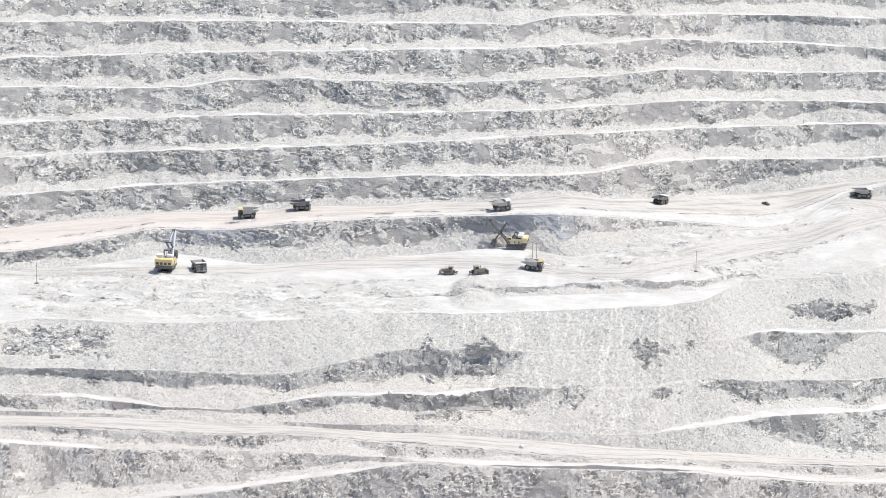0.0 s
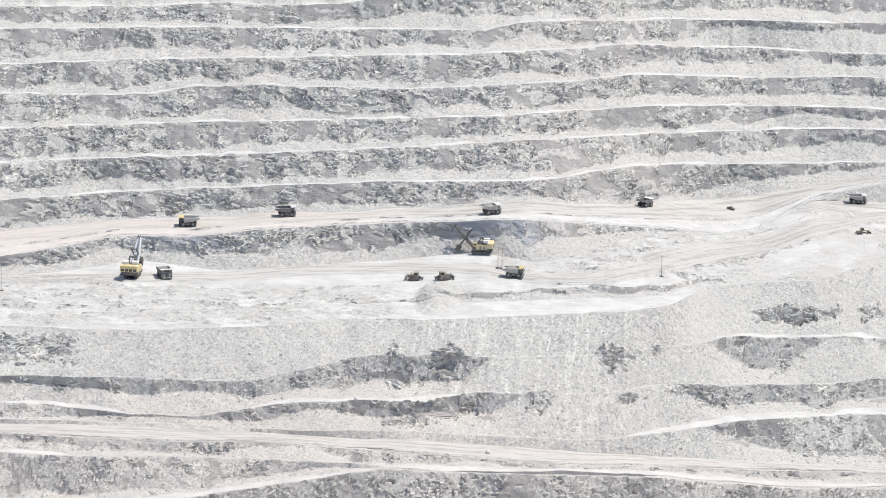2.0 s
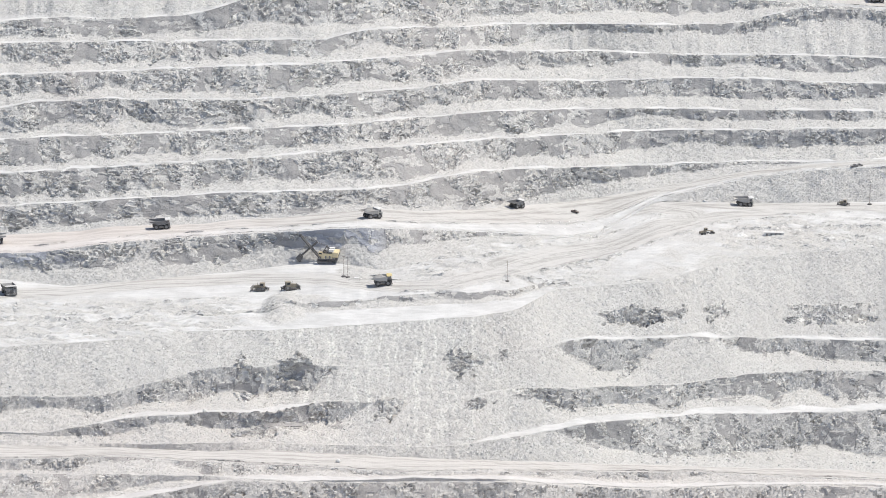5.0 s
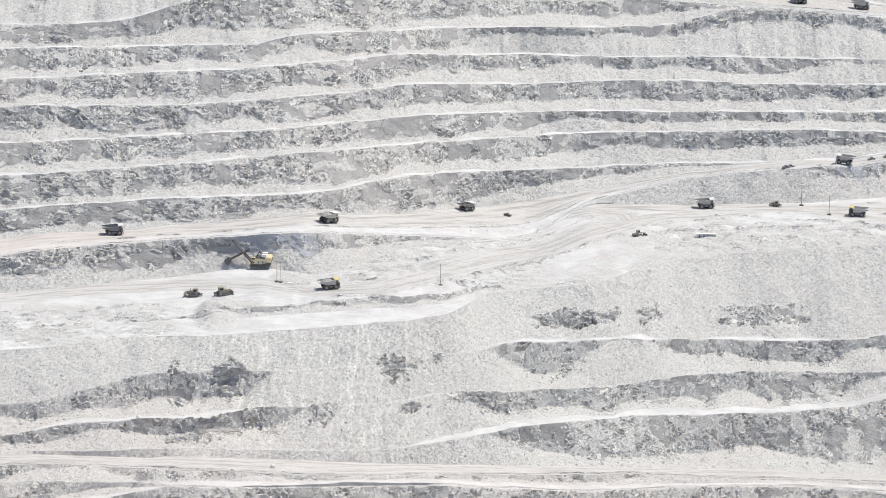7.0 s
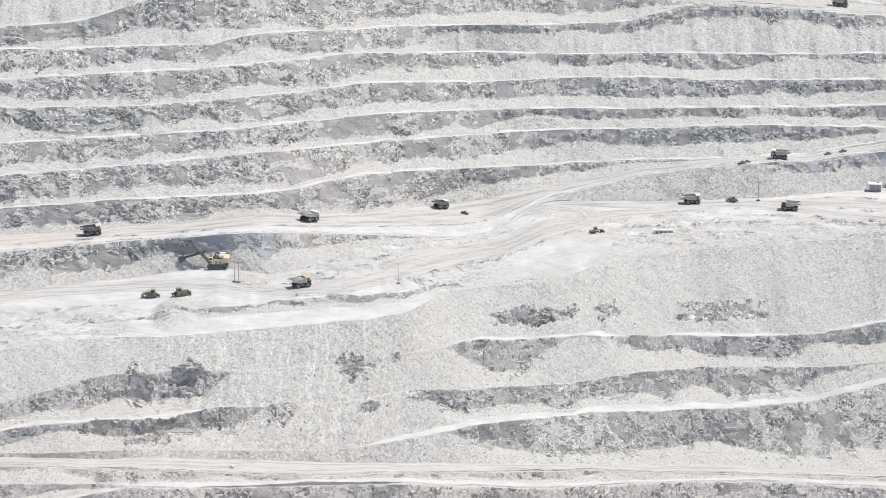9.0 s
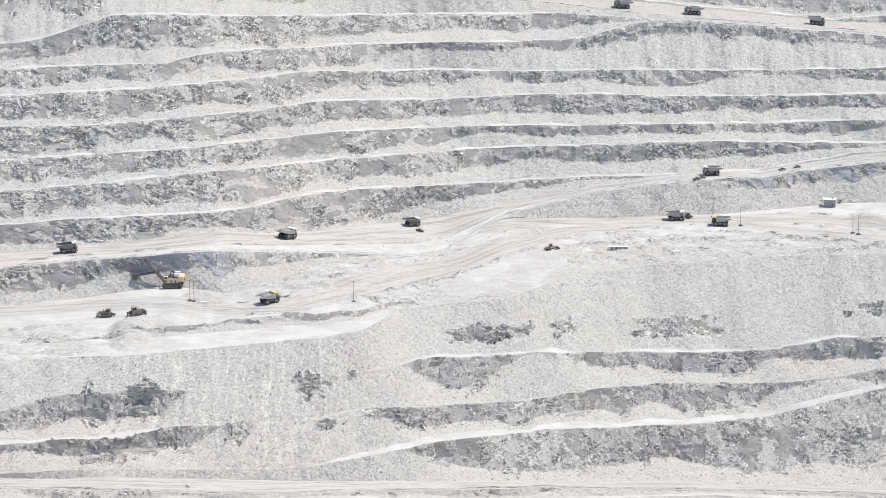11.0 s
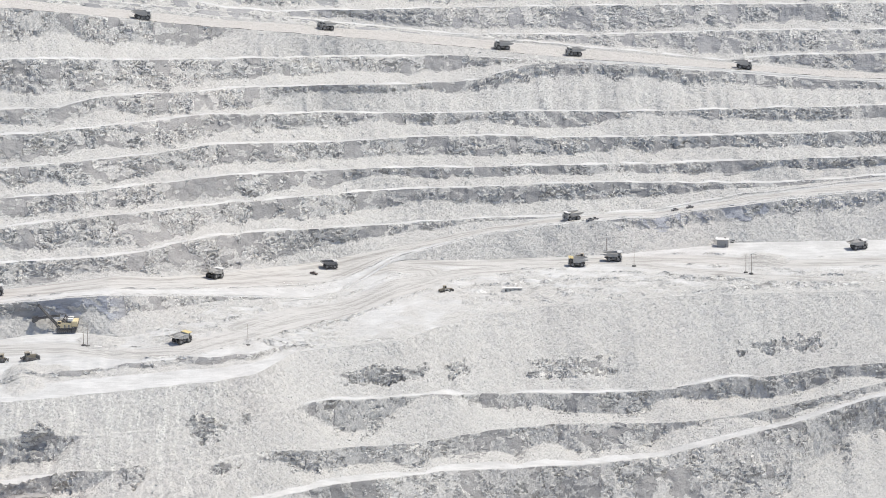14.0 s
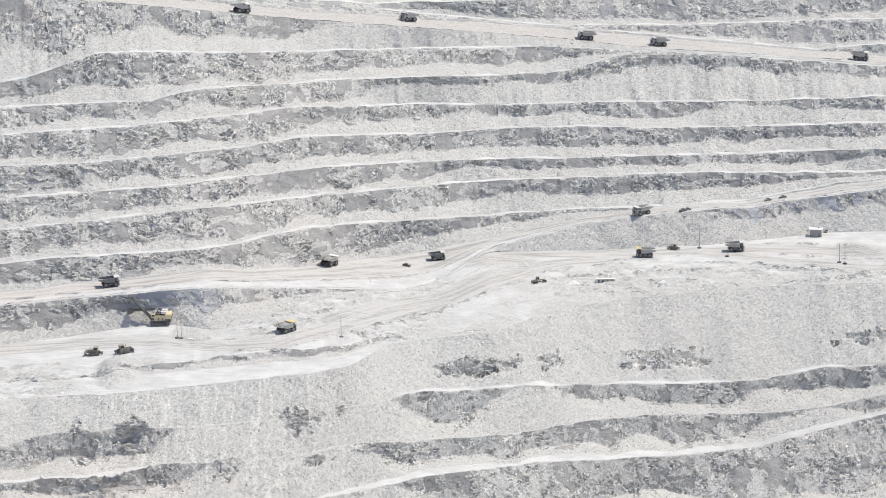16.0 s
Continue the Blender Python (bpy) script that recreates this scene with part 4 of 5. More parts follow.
# ---- loose rock ----
def rubble(name, count, seed, pick, small, large, label):
    """Fallen stones lying on the slopes, past counting."""
    r = np.random.RandomState(seed)
    octa = np.array([(1, 0, 0), (-1, 0, 0), (0, 1, 0), (0, -1, 0), (0, 0, 1), (0, 0, -1)], float)
    tri = np.array([(0, 2, 4), (2, 1, 4), (1, 3, 4), (3, 0, 4), (2, 0, 5), (1, 2, 5), (3, 1, 5), (0, 3, 5)])
    spots = []
    total = sum(p.shape[0] * p.shape[1] for p, k, L in pick)
    for p, k, L in pick:
        n = int(count * p.shape[0] * p.shape[1] / total)
        i, j = r.randint(1, p.shape[0] - 1, n), r.randint(1, p.shape[1] - 1, n)
        keep = (k[i, j] < 0.6) & (L[i, j] > 9) & (np.abs(p[i, j, 0]) < 530)
        spots.append(p[i, j][keep] + r.normal(0, 0.35, (keep.sum(), 3)) * (1, 0.3, 0.3))
    at = np.concatenate(spots)
    size = small + (large - small) * r.rand(len(at)) ** 5
    shape = (octa[None] + r.normal(0, 0.3, (len(at), 6, 3))) * size[:, None, None] * r.uniform(0.6, 1.25, (len(at), 1, 3))
    co = shape + at[:, None, :]
    me = bpy.data.meshes.new(name)
    me.from_pydata(co.reshape(-1, 3), [], (tri[None] + 6 * np.arange(len(at))[:, None, None]).reshape(-1, 3))
    me.materials.append(STONE)
    tagged(new(name, me), label, "stones", kind="stuff")


def stone_material():
    m, nodes, links, bsdf = mat_base("loose_stone", 0.95)
    nt = m.node_tree
    geo = nodes.new("ShaderNodeNewGeometry")
    tone = mix_node(nt, geo.outputs["Random Per Island"], (0.52, 0.515, 0.503), (0.72, 0.713, 0.697))
    grain = mix_node(nt, math_node(nt, "MULTIPLY", noise_node(nt, 2.5, 4), 0.4), tone, (0.44, 0.42, 0.40))
    links.new(grain, bsdf.inputs["Base Color"])
    return m


STONE = stone_material()
rubble("scree_stones", 42000, 5, SLOPES[-7:], 0.25, 0.85, "loose pale grey stones scattered over the dumped slopes")
rubble("bench_stones", 22000, 6, SLOPES[:15], 0.25, 0.95, "fallen pale grey stones at the foot of the benches")


# ---- materials of the machines ----
def paint(name, colour, rough=0.5, dust=0.35, metal=0.0):
    """Worn machine paint under a film of pale dust."""
    m, nodes, links, bsdf = mat_base(name, rough, metal)
    nt = m.node_tree
    pos = mapped(nt, (1, 1, 1))
    d = math_node(nt, "MULTIPLY", ramp_node(nt, noise_node(nt, 0.9, 5, 0.65, vec=pos), 0.3, 0.75), dust)
    worn = mix_node(nt, math_node(nt, "MULTIPLY", noise_node(nt, 6.0, 3, vec=pos), 0.3), colour, tuple(c * 0.6 for c in colour))
    links.new(mix_node(nt, d, worn, (0.45, 0.43, 0.41)), bsdf.inputs["Base Color"])
    links.new(math_node(nt, "ADD", rough, math_node(nt, "MULTIPLY", d, 0.3), True), bsdf.inputs["Roughness"])
    return m


YELLOW = paint("dusty_yellow_paint", (0.74, 0.60, 0.27), 0.5, 0.45)
TAN = paint("sun_bleached_yellow_paint", (0.74, 0.61, 0.35), 0.5, 0.45)
GREY = paint("worn_grey_steel", (0.17, 0.17, 0.172), 0.55, 0.4)
DARK = paint("dark_machine_steel", (0.055, 0.053, 0.052), 0.55, 0.35)
WHITE = paint("dusty_white_paint", (0.75, 0.74, 0.72), 0.5, 0.3)
PALE = paint("pale_blue_grey_steel", (0.52, 0.56, 0.62), 0.5, 0.2)
TYRE = paint("dusty_tyre_rubber", (0.022, 0.021, 0.02), 0.85, 0.3)
GLASS = paint("dark_cab_glass", (0.02, 0.025, 0.03), 0.1, 0.1)
WOOD = paint("weathered_pole_wood", (0.26, 0.22, 0.18), 0.85, 0.3)
BROWN = paint("dusty_brown_machine_paint", (0.26, 0.22, 0.15), 0.6, 0.45)
RED = paint("dusty_brown_car_paint", (0.12, 0.085, 0.075), 0.5, 0.3)
SILVER = paint("dusty_pale_grey_steel", (0.46, 0.45, 0.43), 0.55, 0.4)
# Dusty steel with the pale haze of distance put into its colour.
HAZED = paint("dusty_hazed_grey_steel", (0.42, 0.405, 0.38), 0.6, 0.6)
CABIN = paint("pale_grey_sheet_metal", (0.34, 0.34, 0.335), 0.6, 0.4)
ORE = STONE
MUCK = paint("broken_grey_ore", (0.30, 0.295, 0.285), 0.95, 0.3)


# ---- shapes ----
def box(bm, c, s, bevel=0.0, turn=None):
    r = bmesh.ops.create_cube(bm, size=1.0, matrix=Matrix.Translation(c) @ (turn or Matrix()) @ Matrix.Diagonal((*s, 1)))
    if bevel:
        edges = list({e for v in r["verts"] for e in v.link_edges})
        bmesh.ops.bevel(bm, geom=edges, offset=bevel, segments=1, affect="EDGES")


def rod(bm, a, b, r, seg=8, r2=None):
    a, b = Vector(a), Vector(b)
    m = Matrix.Translation((a + b) / 2) @ (b - a).to_track_quat("Z", "Y").to_matrix().to_4x4()
    bmesh.ops.create_cone(bm, cap_ends=True, segments=seg, radius1=r, radius2=r if r2 is None else r2, depth=(b - a).length, matrix=m)


def prism(bm, outline, y0, y1, inset=0.0):
    """A side outline (x, z) drawn out across from y0 to y1."""
    lo = [bm.verts.new((x, y0, z)) for x, z in outline]
    hi = [bm.verts.new((x, y1, z)) for x, z in outline]
    bm.faces.new(lo[::-1])
    bm.faces.new(hi)
    for i in range(len(outline)):
        j = (i + 1) % len(outline)
        bm.faces.new((lo[i], lo[j], hi[j], hi[i]))


def part(name, bm, material, parent, label=""):
    bmesh.ops.recalc_face_normals(bm, faces=bm.faces)
    me = bpy.data.meshes.new(name)
    bm.to_mesh(me)
    bm.free()
    me.materials.append(material)
    ob = new(name, me)
    ob.parent = parent
    return tagged(ob, label)


def made(name, material, parent, *shapes, label=""):
    bm = bmesh.new()
    for f, *args in shapes:
        f(bm, *args)
    return part(name, bm, material, parent, label)


def wheel(parent, x, y, r, width, name="wheel"):
    hub = made(name, TYRE, parent, (rod, (0, -width / 2, 0), (0, width / 2, 0), r * 0.82, 20))
    hub.location = (x, y, r)
    made("tyre", TYRE, hub, *[(rod, (0, o * width * 0.25 - width * 0.24, 0), (0, o * width * 0.25 + width * 0.24, 0), r, 20, r * 0.96) for o in (-1, 1)])
    made("rim", GREY, hub, (rod, (0, -width * 0.54, 0), (0, width * 0.54, 0), r * 0.5, 14), label="dusty grey rim")


def heap(bm, cx, cy, z0, lx, ly, h, seed):
    """A rough mound of broken rock."""
    r = random.Random(seed)
    n, m = 14, 5
    ring = []
    for k in range(m + 1):
        f = k / m
        row = []
        for i in range(n):
            a = 2 * math.pi * i / n
            w = (1 - f) * r.uniform(0.86, 1.1)
            row.append(bm.verts.new((cx + lx / 2 * w * math.cos(a), cy + ly / 2 * w * math.sin(a), z0 + h * (f ** 0.85) * r.uniform(0.9, 1.08) if k else z0)))
        ring.append(row)
    for k in range(m):
        for i in range(n):
            j = (i + 1) % n
            bm.faces.new((ring[k][i], ring[k][j], ring[k + 1][j], ring[k + 1][i]))
    bm.faces.new(ring[-1])
    bm.faces.new(ring[0][::-1])


# ---- haul trucks ----
def haul_truck(bed_paint, canopy_paint, body_paint, loaded, label):
    """A rigid mining truck, 15 m long, nose to +x, standing on its origin."""
    truck = new("haul_truck")
    tagged(truck, label, "truck", "haul trucks of the pit")
    made("chassis", DARK, truck, (box, (0.2, -1.5, 2.4), (11.5, 0.7, 1.1), 0.1), (box, (0.2, 1.5, 2.4), (11.5, 0.7, 1.1), 0.1), (box, (4.6, 0, 2.3), (1.0, 6.0, 1.0), 0.1), (box, (-3.4, 0, 2.0), (1.4, 5.6, 1.4), 0.2))
    for x, y, w in ((3.9, 3.35, 1.35), (3.9, -3.35, 1.35), (-3.1, 3.0, 2.5), (-3.1, -3.0, 2.5)):
        wheel(truck, x, y, 1.95, w, "front_wheel" if x > 0 else "rear_wheel")
    made("bumper", body_paint, truck, (box, (6.6, 0, 1.5), (0.7, 7.2, 0.9), 0.12))
    made("grille", DARK, truck, (box, (6.45, 0, 3.2), (0.5, 3.4, 2.2), 0.06), *[(box, (6.74, 0, 2.4 + 0.32 * k), (0.08, 3.0, 0.1)) for k in range(6)])
    made("deck", body_paint, truck, (box, (5.0, 0, 4.55), (3.4, 8.2, 0.28), 0.05), (box, (5.9, 2.9, 3.4), (1.4, 1.6, 2.0), 0.1), (box, (5.9, -2.9, 3.4), (1.4, 1.6, 2.0), 0.1))
    cab = made("cab", body_paint, truck, (prism, [(3.7, 4.7), (5.9, 4.7), (6.2, 5.9), (5.9, 6.6), (3.7, 6.6)], 1.3, 3.7))
    made("window", GLASS, cab, (box, (6.02, 2.5, 5.8), (0.2, 1.9, 0.9), 0.03), (box, (4.8, 3.72, 5.8), (1.5, 0.06, 0.8)), (box, (4.8, 1.28, 5.8), (1.5, 0.06, 0.8)))
    made("control_cabinet", GREY, truck, (box, (4.7, -2.2, 5.5), (1.7, 2.6, 1.6), 0.08))
    made("fuel_tank", GREY, truck, (rod, (-0.9, 2.75, 2.1), (2.0, 2.75, 2.1), 0.85, 14))
    made("hydraulic_tank", GREY, truck, (rod, (-0.9, -2.75, 2.1), (2.0, -2.75, 2.1), 0.85, 14))
    for s in (1, -1):
        made("headlight", WHITE, truck, (box, (6.98, 2.6 * s, 1.75), (0.1, 0.6, 0.3), 0.02))
        made("dump_ram", PALE, truck, (rod, (0.6, 1.1 * s, 2.6), (-0.8, 1.1 * s, 4.6), 0.28))
        made("ladder", WHITE, truck, (rod, (6.95, 1.9 * s, 1.2), (6.75, 1.9 * s, 4.5), 0.06, 5), (rod, (6.95, 1.4 * s, 1.2), (6.75, 1.4 * s, 4.5), 0.06, 5), *[(rod, (6.9, 1.4 * s, 1.4 + 0.5 * k), (6.9, 1.9 * s, 1.4 + 0.5 * k), 0.05, 5) for k in range(6)])
    made("handrail", WHITE, truck, *[(rod, (6.6, y, 4.7), (6.6, y, 5.7), 0.05, 5) for y in (-4, -2.6, -1.2, 0.2, 1.2)], (rod, (6.6, -4, 5.7), (6.6, 1.2, 5.7), 0.05, 5), (rod, (6.6, -4, 5.2), (6.6, 1.2, 5.2), 0.05, 5))
    # the dump bed: floor rising to the tail, high front wall, ribbed sides, canopy over the cab
    bed = made("dump_bed", bed_paint, truck, (prism, [(2.9, 3.9), (2.9, 3.55), (-1.8, 3.6), (-7.9, 5.25), (-7.9, 5.6), (-1.7, 3.95)], -3.9, 3.9),
               (prism, [(2.9, 3.2), (3.3, 3.2), (3.6, 6.7), (3.2, 6.7)], -4.2, 4.2),
               (prism, [(3.3, 3.5), (3.6, 6.7), (-4.2, 6.35), (-7.7, 6.0), (-7.9, 5.3), (-1.8, 3.6)], 3.9, 4.25),
               (prism, [(3.3, 3.5), (3.6, 6.7), (-4.2, 6.35), (-7.7, 6.0), (-7.9, 5.3), (-1.8, 3.6)], -4.25, -3.9))
    for s in (1, -1):
        made("side_rib", bed_paint, bed, *[(box, (x, 4.34 * s, zc), (0.32, 0.22, h), 0.04) for x, zc, h in ((2.2, 5.0, 2.6), (0.6, 5.0, 2.5), (-1.0, 5.0, 2.4), (-2.6, 5.1, 2.1), (-4.2, 5.3, 1.7), (-5.8, 5.5, 1.2))], (box, (-0.6, 4.34 * s, 6.3), (7.6, 0.26, 0.3), 0.04, Matrix.Rotation(-0.06, 4, "Y")))
    made("canopy", canopy_paint, bed, (prism, [(3.2, 6.65), (3.2, 6.95), (6.9, 7.35), (6.9, 7.1)], -4.1, 4.1), *[(box, (5.0, y, 7.22), (3.6, 0.2, 0.16), 0.02, Matrix.Rotation(-0.11, 4, "Y")) for y in (-3.2, -1.1, 1.1, 3.2)])
    if loaded:
        bm = bmesh.new()
        heap(bm, -1.6, 0, 5.2, 10.0, 7.7, 2.7, 3)
        part("load", bm, MUCK, bed, "heaped pale broken ore")
    return truck


TRUCK_FULL = haul_truck(SILVER, YELLOW, DARK, True, "dark mining haul truck heaped with ore, pale bed, yellow canopy")
TRUCK_EMPTY = haul_truck(SILVER, YELLOW, DARK, False, "empty dark mining haul truck with yellow canopy and pale bed")
TRUCK_GREY = haul_truck(GREY, WHITE, GREY, False, "dusty dark grey mining haul truck with pale canopy")
TRUCK_LADEN = haul_truck(HAZED, WHITE, HAZED, True, "grey mining haul truck heaped with ore, pale dusty canopy")
TRUCK_HAZED = haul_truck(HAZED, WHITE, HAZED, False, "dusty grey mining haul truck with pale canopy, lightened for haze")
TRUCKS = {}
for key, kind in (("T1", TRUCK_EMPTY), ("T2", TRUCK_GREY), ("T3", TRUCK_LADEN), ("T4", TRUCK_GREY), ("T5", TRUCK_HAZED), ("T6", TRUCK_FULL), ("T8", TRUCK_HAZED), ("T9", TRUCK_EMPTY),
                  ("U1", TRUCK_HAZED), ("U2", TRUCK_HAZED), ("U3", TRUCK_HAZED), ("U4", TRUCK_HAZED), ("U5", TRUCK_HAZED), ("T7", TRUCK_GREY), ("T11", TRUCK_LADEN)):
    first = kind not in TRUCKS.values()
    TRUCKS[key] = kind if first else copy_thing(kind, Matrix())
SIZE = {key: 0.9 for key in TRUCKS} | {"T4": 0.76}
for key, ob in TRUCKS.items():
    ob.scale = (SIZE[key],) * 3


def stand(ob, x, y, heading, lift=0.0):
    """Rests a thing on the floor at a place, nose to the heading in degrees."""
    h = radians(heading)
    fx, fy = math.cos(h), math.sin(h)
    rise = math.degrees(math.atan2(floor_z(x + 4 * fx, y + 4 * fy) - floor_z(x - 4 * fx, y - 4 * fy), 8))
    ob.matrix_world = pose(x, y, floor_z(x, y) + lift, 0, -max(-9, min(9, rise)), heading) @ Matrix.Diagonal((*ob.scale, 1))


stand(TRUCKS["T7"], -313.2, 36, -68)
stand(TRUCKS["T11"], 414, 312, 10)


# ---- rope shovels ----
def rope_shovel(label, house_paint, boom_paint):
    """An electric rope shovel, nose to +x: crawlers, machinery house, boom, and the handle with its dipper."""
    sh = new("rope_shovel")
    tagged(sh, label, "excavator", "electric rope shovels")
    for s in (1, -1):
        bm = bmesh.new()
        prism(bm, [(-5.6, 0.7), (-4.9, 0.0), (4.9, 0.0), (5.6, 0.7), (5.6, 1.6), (4.9, 2.2), (-4.9, 2.2), (-5.6, 1.6)], 3.1 * s - 0.95, 3.1 * s + 0.95)
        track = part("crawler", bm, DARK, sh)
        made("track_shoe", GREY, track, *[(box, (-4.8 + 0.8 * k, 3.1 * s, 2.24), (0.6, 2.0, 0.16), 0.03) for k in range(13)])
        made("road_wheel", GREY, track, *[(rod, (-4.4 + 1.45 * k, 3.1 * s - 1.0, 0.8), (-4.4 + 1.45 * k, 3.1 * s + 1.0, 0.8), 0.55, 10) for k in range(7)])
    made("carbody", DARK, sh, (box, (0, 0, 1.8), (6.5, 5.0, 1.6), 0.2), (rod, (0, 0, 2.3), (0, 0, 3.2), 3.1, 24))
    made("revolving_frame", DARK, sh, (box, (-2.6, 0, 3.5), (13.4, 10.6, 0.9), 0.05), (box, (-7.4, 0, 4.6), (3.8, 9.6, 1.6), 0.1))
    house = made("machinery_house", house_paint, sh, (box, (-1.4, 0, 5.9), (8.2, 9.4, 4.0), 0.15), (box, (2.2, -3.2, 5.2), (4.4, 3.2, 3.2), 0.1))
    made("counterweight", house_paint, sh, (box, (-7.6, 0, 7.1), (4.4, 10.6, 3.9), 0.35), label="tall box counterweight")
    for y in (-3.6, -1.2, 1.2, 3.6):
        made("rear_grille", DARK, sh, (box, (-9.83, y, 6.3), (0.1, 1.7, 1.5), 0.02), *[(box, (-9.9, y, 5.75 + 0.37 * k), (0.06, 1.6, 0.08)) for k in range(4)])
    made("roof_vent", DARK, house, *[(box, (x, y, 8.6), (1.3, 1.3, 0.6), 0.08) for x in (-4, -2, 0.4) for y in (-2.6, 2.6)], (box, (-1.4, 0, 8.0), (8.0, 9.0, 0.12)))
    for s in (1, -1):
        made("roof_housing", WHITE, house, (box, (-4.6, 3.0 * s, 9.7), (3.6, 3.4, 1.5), 0.1), (box, (-4.6, 3.0 * s, 10.6), (4.0, 3.8, 0.2), 0.04), label="pale dusty blower housing")
    for x in (-3.6, -0.6):
        for s in (1, -1):
            made("side_door", GREY, house, (box, (x, s * 4.74, 5.2), (1.1, 0.1, 2.2), 0.02))
    cab = made("cab", house_paint, sh, (box, (3.2, 3.6, 7.6), (2.6, 2.4, 2.6), 0.12))
    made("window", GLASS, cab, (box, (4.52, 3.6, 7.9), (0.08, 2.0, 1.3)), (box, (3.2, 4.82, 7.9), (2.0, 0.08, 1.2)))
    for s in (1, -1):
        made("walkway_rail", WHITE, house, *[(rod, (x, s * 5.2, 3.6), (x, s * 5.2, 4.7), 0.06, 5) for x in (-7, -4.6, -2.2, 0.2, 2.6, 4.0)], (rod, (-7, s * 5.2, 4.7), (4.0, s * 5.2, 4.7), 0.06, 5))
    # gantry, boom and its lines
    made("gantry", DARK, sh, *[(rod, a, b, 0.3) for s in (1, -1) for a, b in (((1.6, 2.2 * s, 8.2), (-1.0, 1.2 * s, 12.4)), ((-4.0, 2.2 * s, 8.2), (-1.0, 1.2 * s, 12.4)))], (rod, (-1.0, -1.5, 12.4), (-1.0, 1.5, 12.4), 0.5))
    boom = made("boom", boom_paint, sh, *[(rod, a, b, 0.72, 8) for s in (1, -1) for a, b in (((4.6, 1.9 * s, 4.2), (18.0, 0.9 * s, 19.6)),)],
                *[(rod, (4.6 + 13.4 * f, -1.9 + 1.2 * f, 4.2 + 15.4 * f), (4.6 + 13.4 * f, 1.9 - 1.2 * f, 4.2 + 15.4 * f), 0.28) for f in (0.1, 0.3, 0.55, 0.75, 0.92)], (box, (10.6, 0, 11.1), (2.0, 2.6, 2.0), 0.2, Matrix.Rotation(-0.76, 4, "Y")))
    made("point_sheave", DARK, boom, (rod, (18.1, -0.8, 19.8), (18.1, -0.4, 19.8), 1.1, 18), (rod, (18.1, 0.4, 19.8), (18.1, 0.8, 19.8), 1.1, 18))
    made("suspension_rope", DARK, sh, *[(rod, (-1.0, 1.2 * s, 12.4), (17.8, 0.6 * s, 19.8), 0.1, 5) for s in (1, -1)])
    handle = made("dipper_handle", DARK, sh, (box, (-0.6, 1.35, 0), (16.6, 0.6, 1.1), 0.08), (box, (-0.6, -1.35, 0), (16.6, 0.6, 1.1), 0.08), (rod, (-8.6, -1.6, 0), (-8.6, 1.6, 0), 0.4), (rod, (7.4, -1.6, 0), (7.4, 1.6, 0), 0.5))
    bm = bmesh.new()
    for s in (1, -1):
        prism(bm, [(7.4, 1.6), (10.9, 1.3), (11.2, -1.6), (10.4, -2.8), (7.4, -1.6)], 2.0 * s - 0.15, 2.0 * s + 0.15)
    prism(bm, [(7.3, 1.6), (7.6, 1.6), (7.6, -1.6), (7.3, -1.6)], -2.1, 2.1)
    prism(bm, [(10.8, 1.3), (11.1, 1.3), (11.4, -1.7), (11.1, -1.7)], -2.1, 2.1)
    prism(bm, [(7.4, 1.35), (10.9, 1.1), (10.9, 1.4), (7.4, 1.65)], -2.1, 2.1)
    dipper = part("dipper", bm, DARK, handle, "dark steel dipper")
    made("tooth", GREY, dipper, *[(rod, (11.15, y, -1.6), (11.3, y, -2.9), 0.2, 5, 0.05) for y in (-1.7, -0.85, 0, 0.85, 1.7)])
    return sh, handle


SHOVEL_A, HANDLE_A = rope_shovel("yellow electric rope shovel with pale blue boom", YELLOW, PALE)
stand(SHOVEL_A, -332.8, 33, 86, 0.0)
SHOVEL_B, HANDLE_B = rope_shovel("tan yellow electric rope shovel digging at the face", TAN, DARK)
stand(SHOVEL_B, -122.6, 107, 176, 0.0)
for ob, k in ((SHOVEL_A, 1.05), (SHOVEL_B, 0.87)):
    ob.matrix_world = ob.matrix_world @ Matrix.Scale(k, 4)


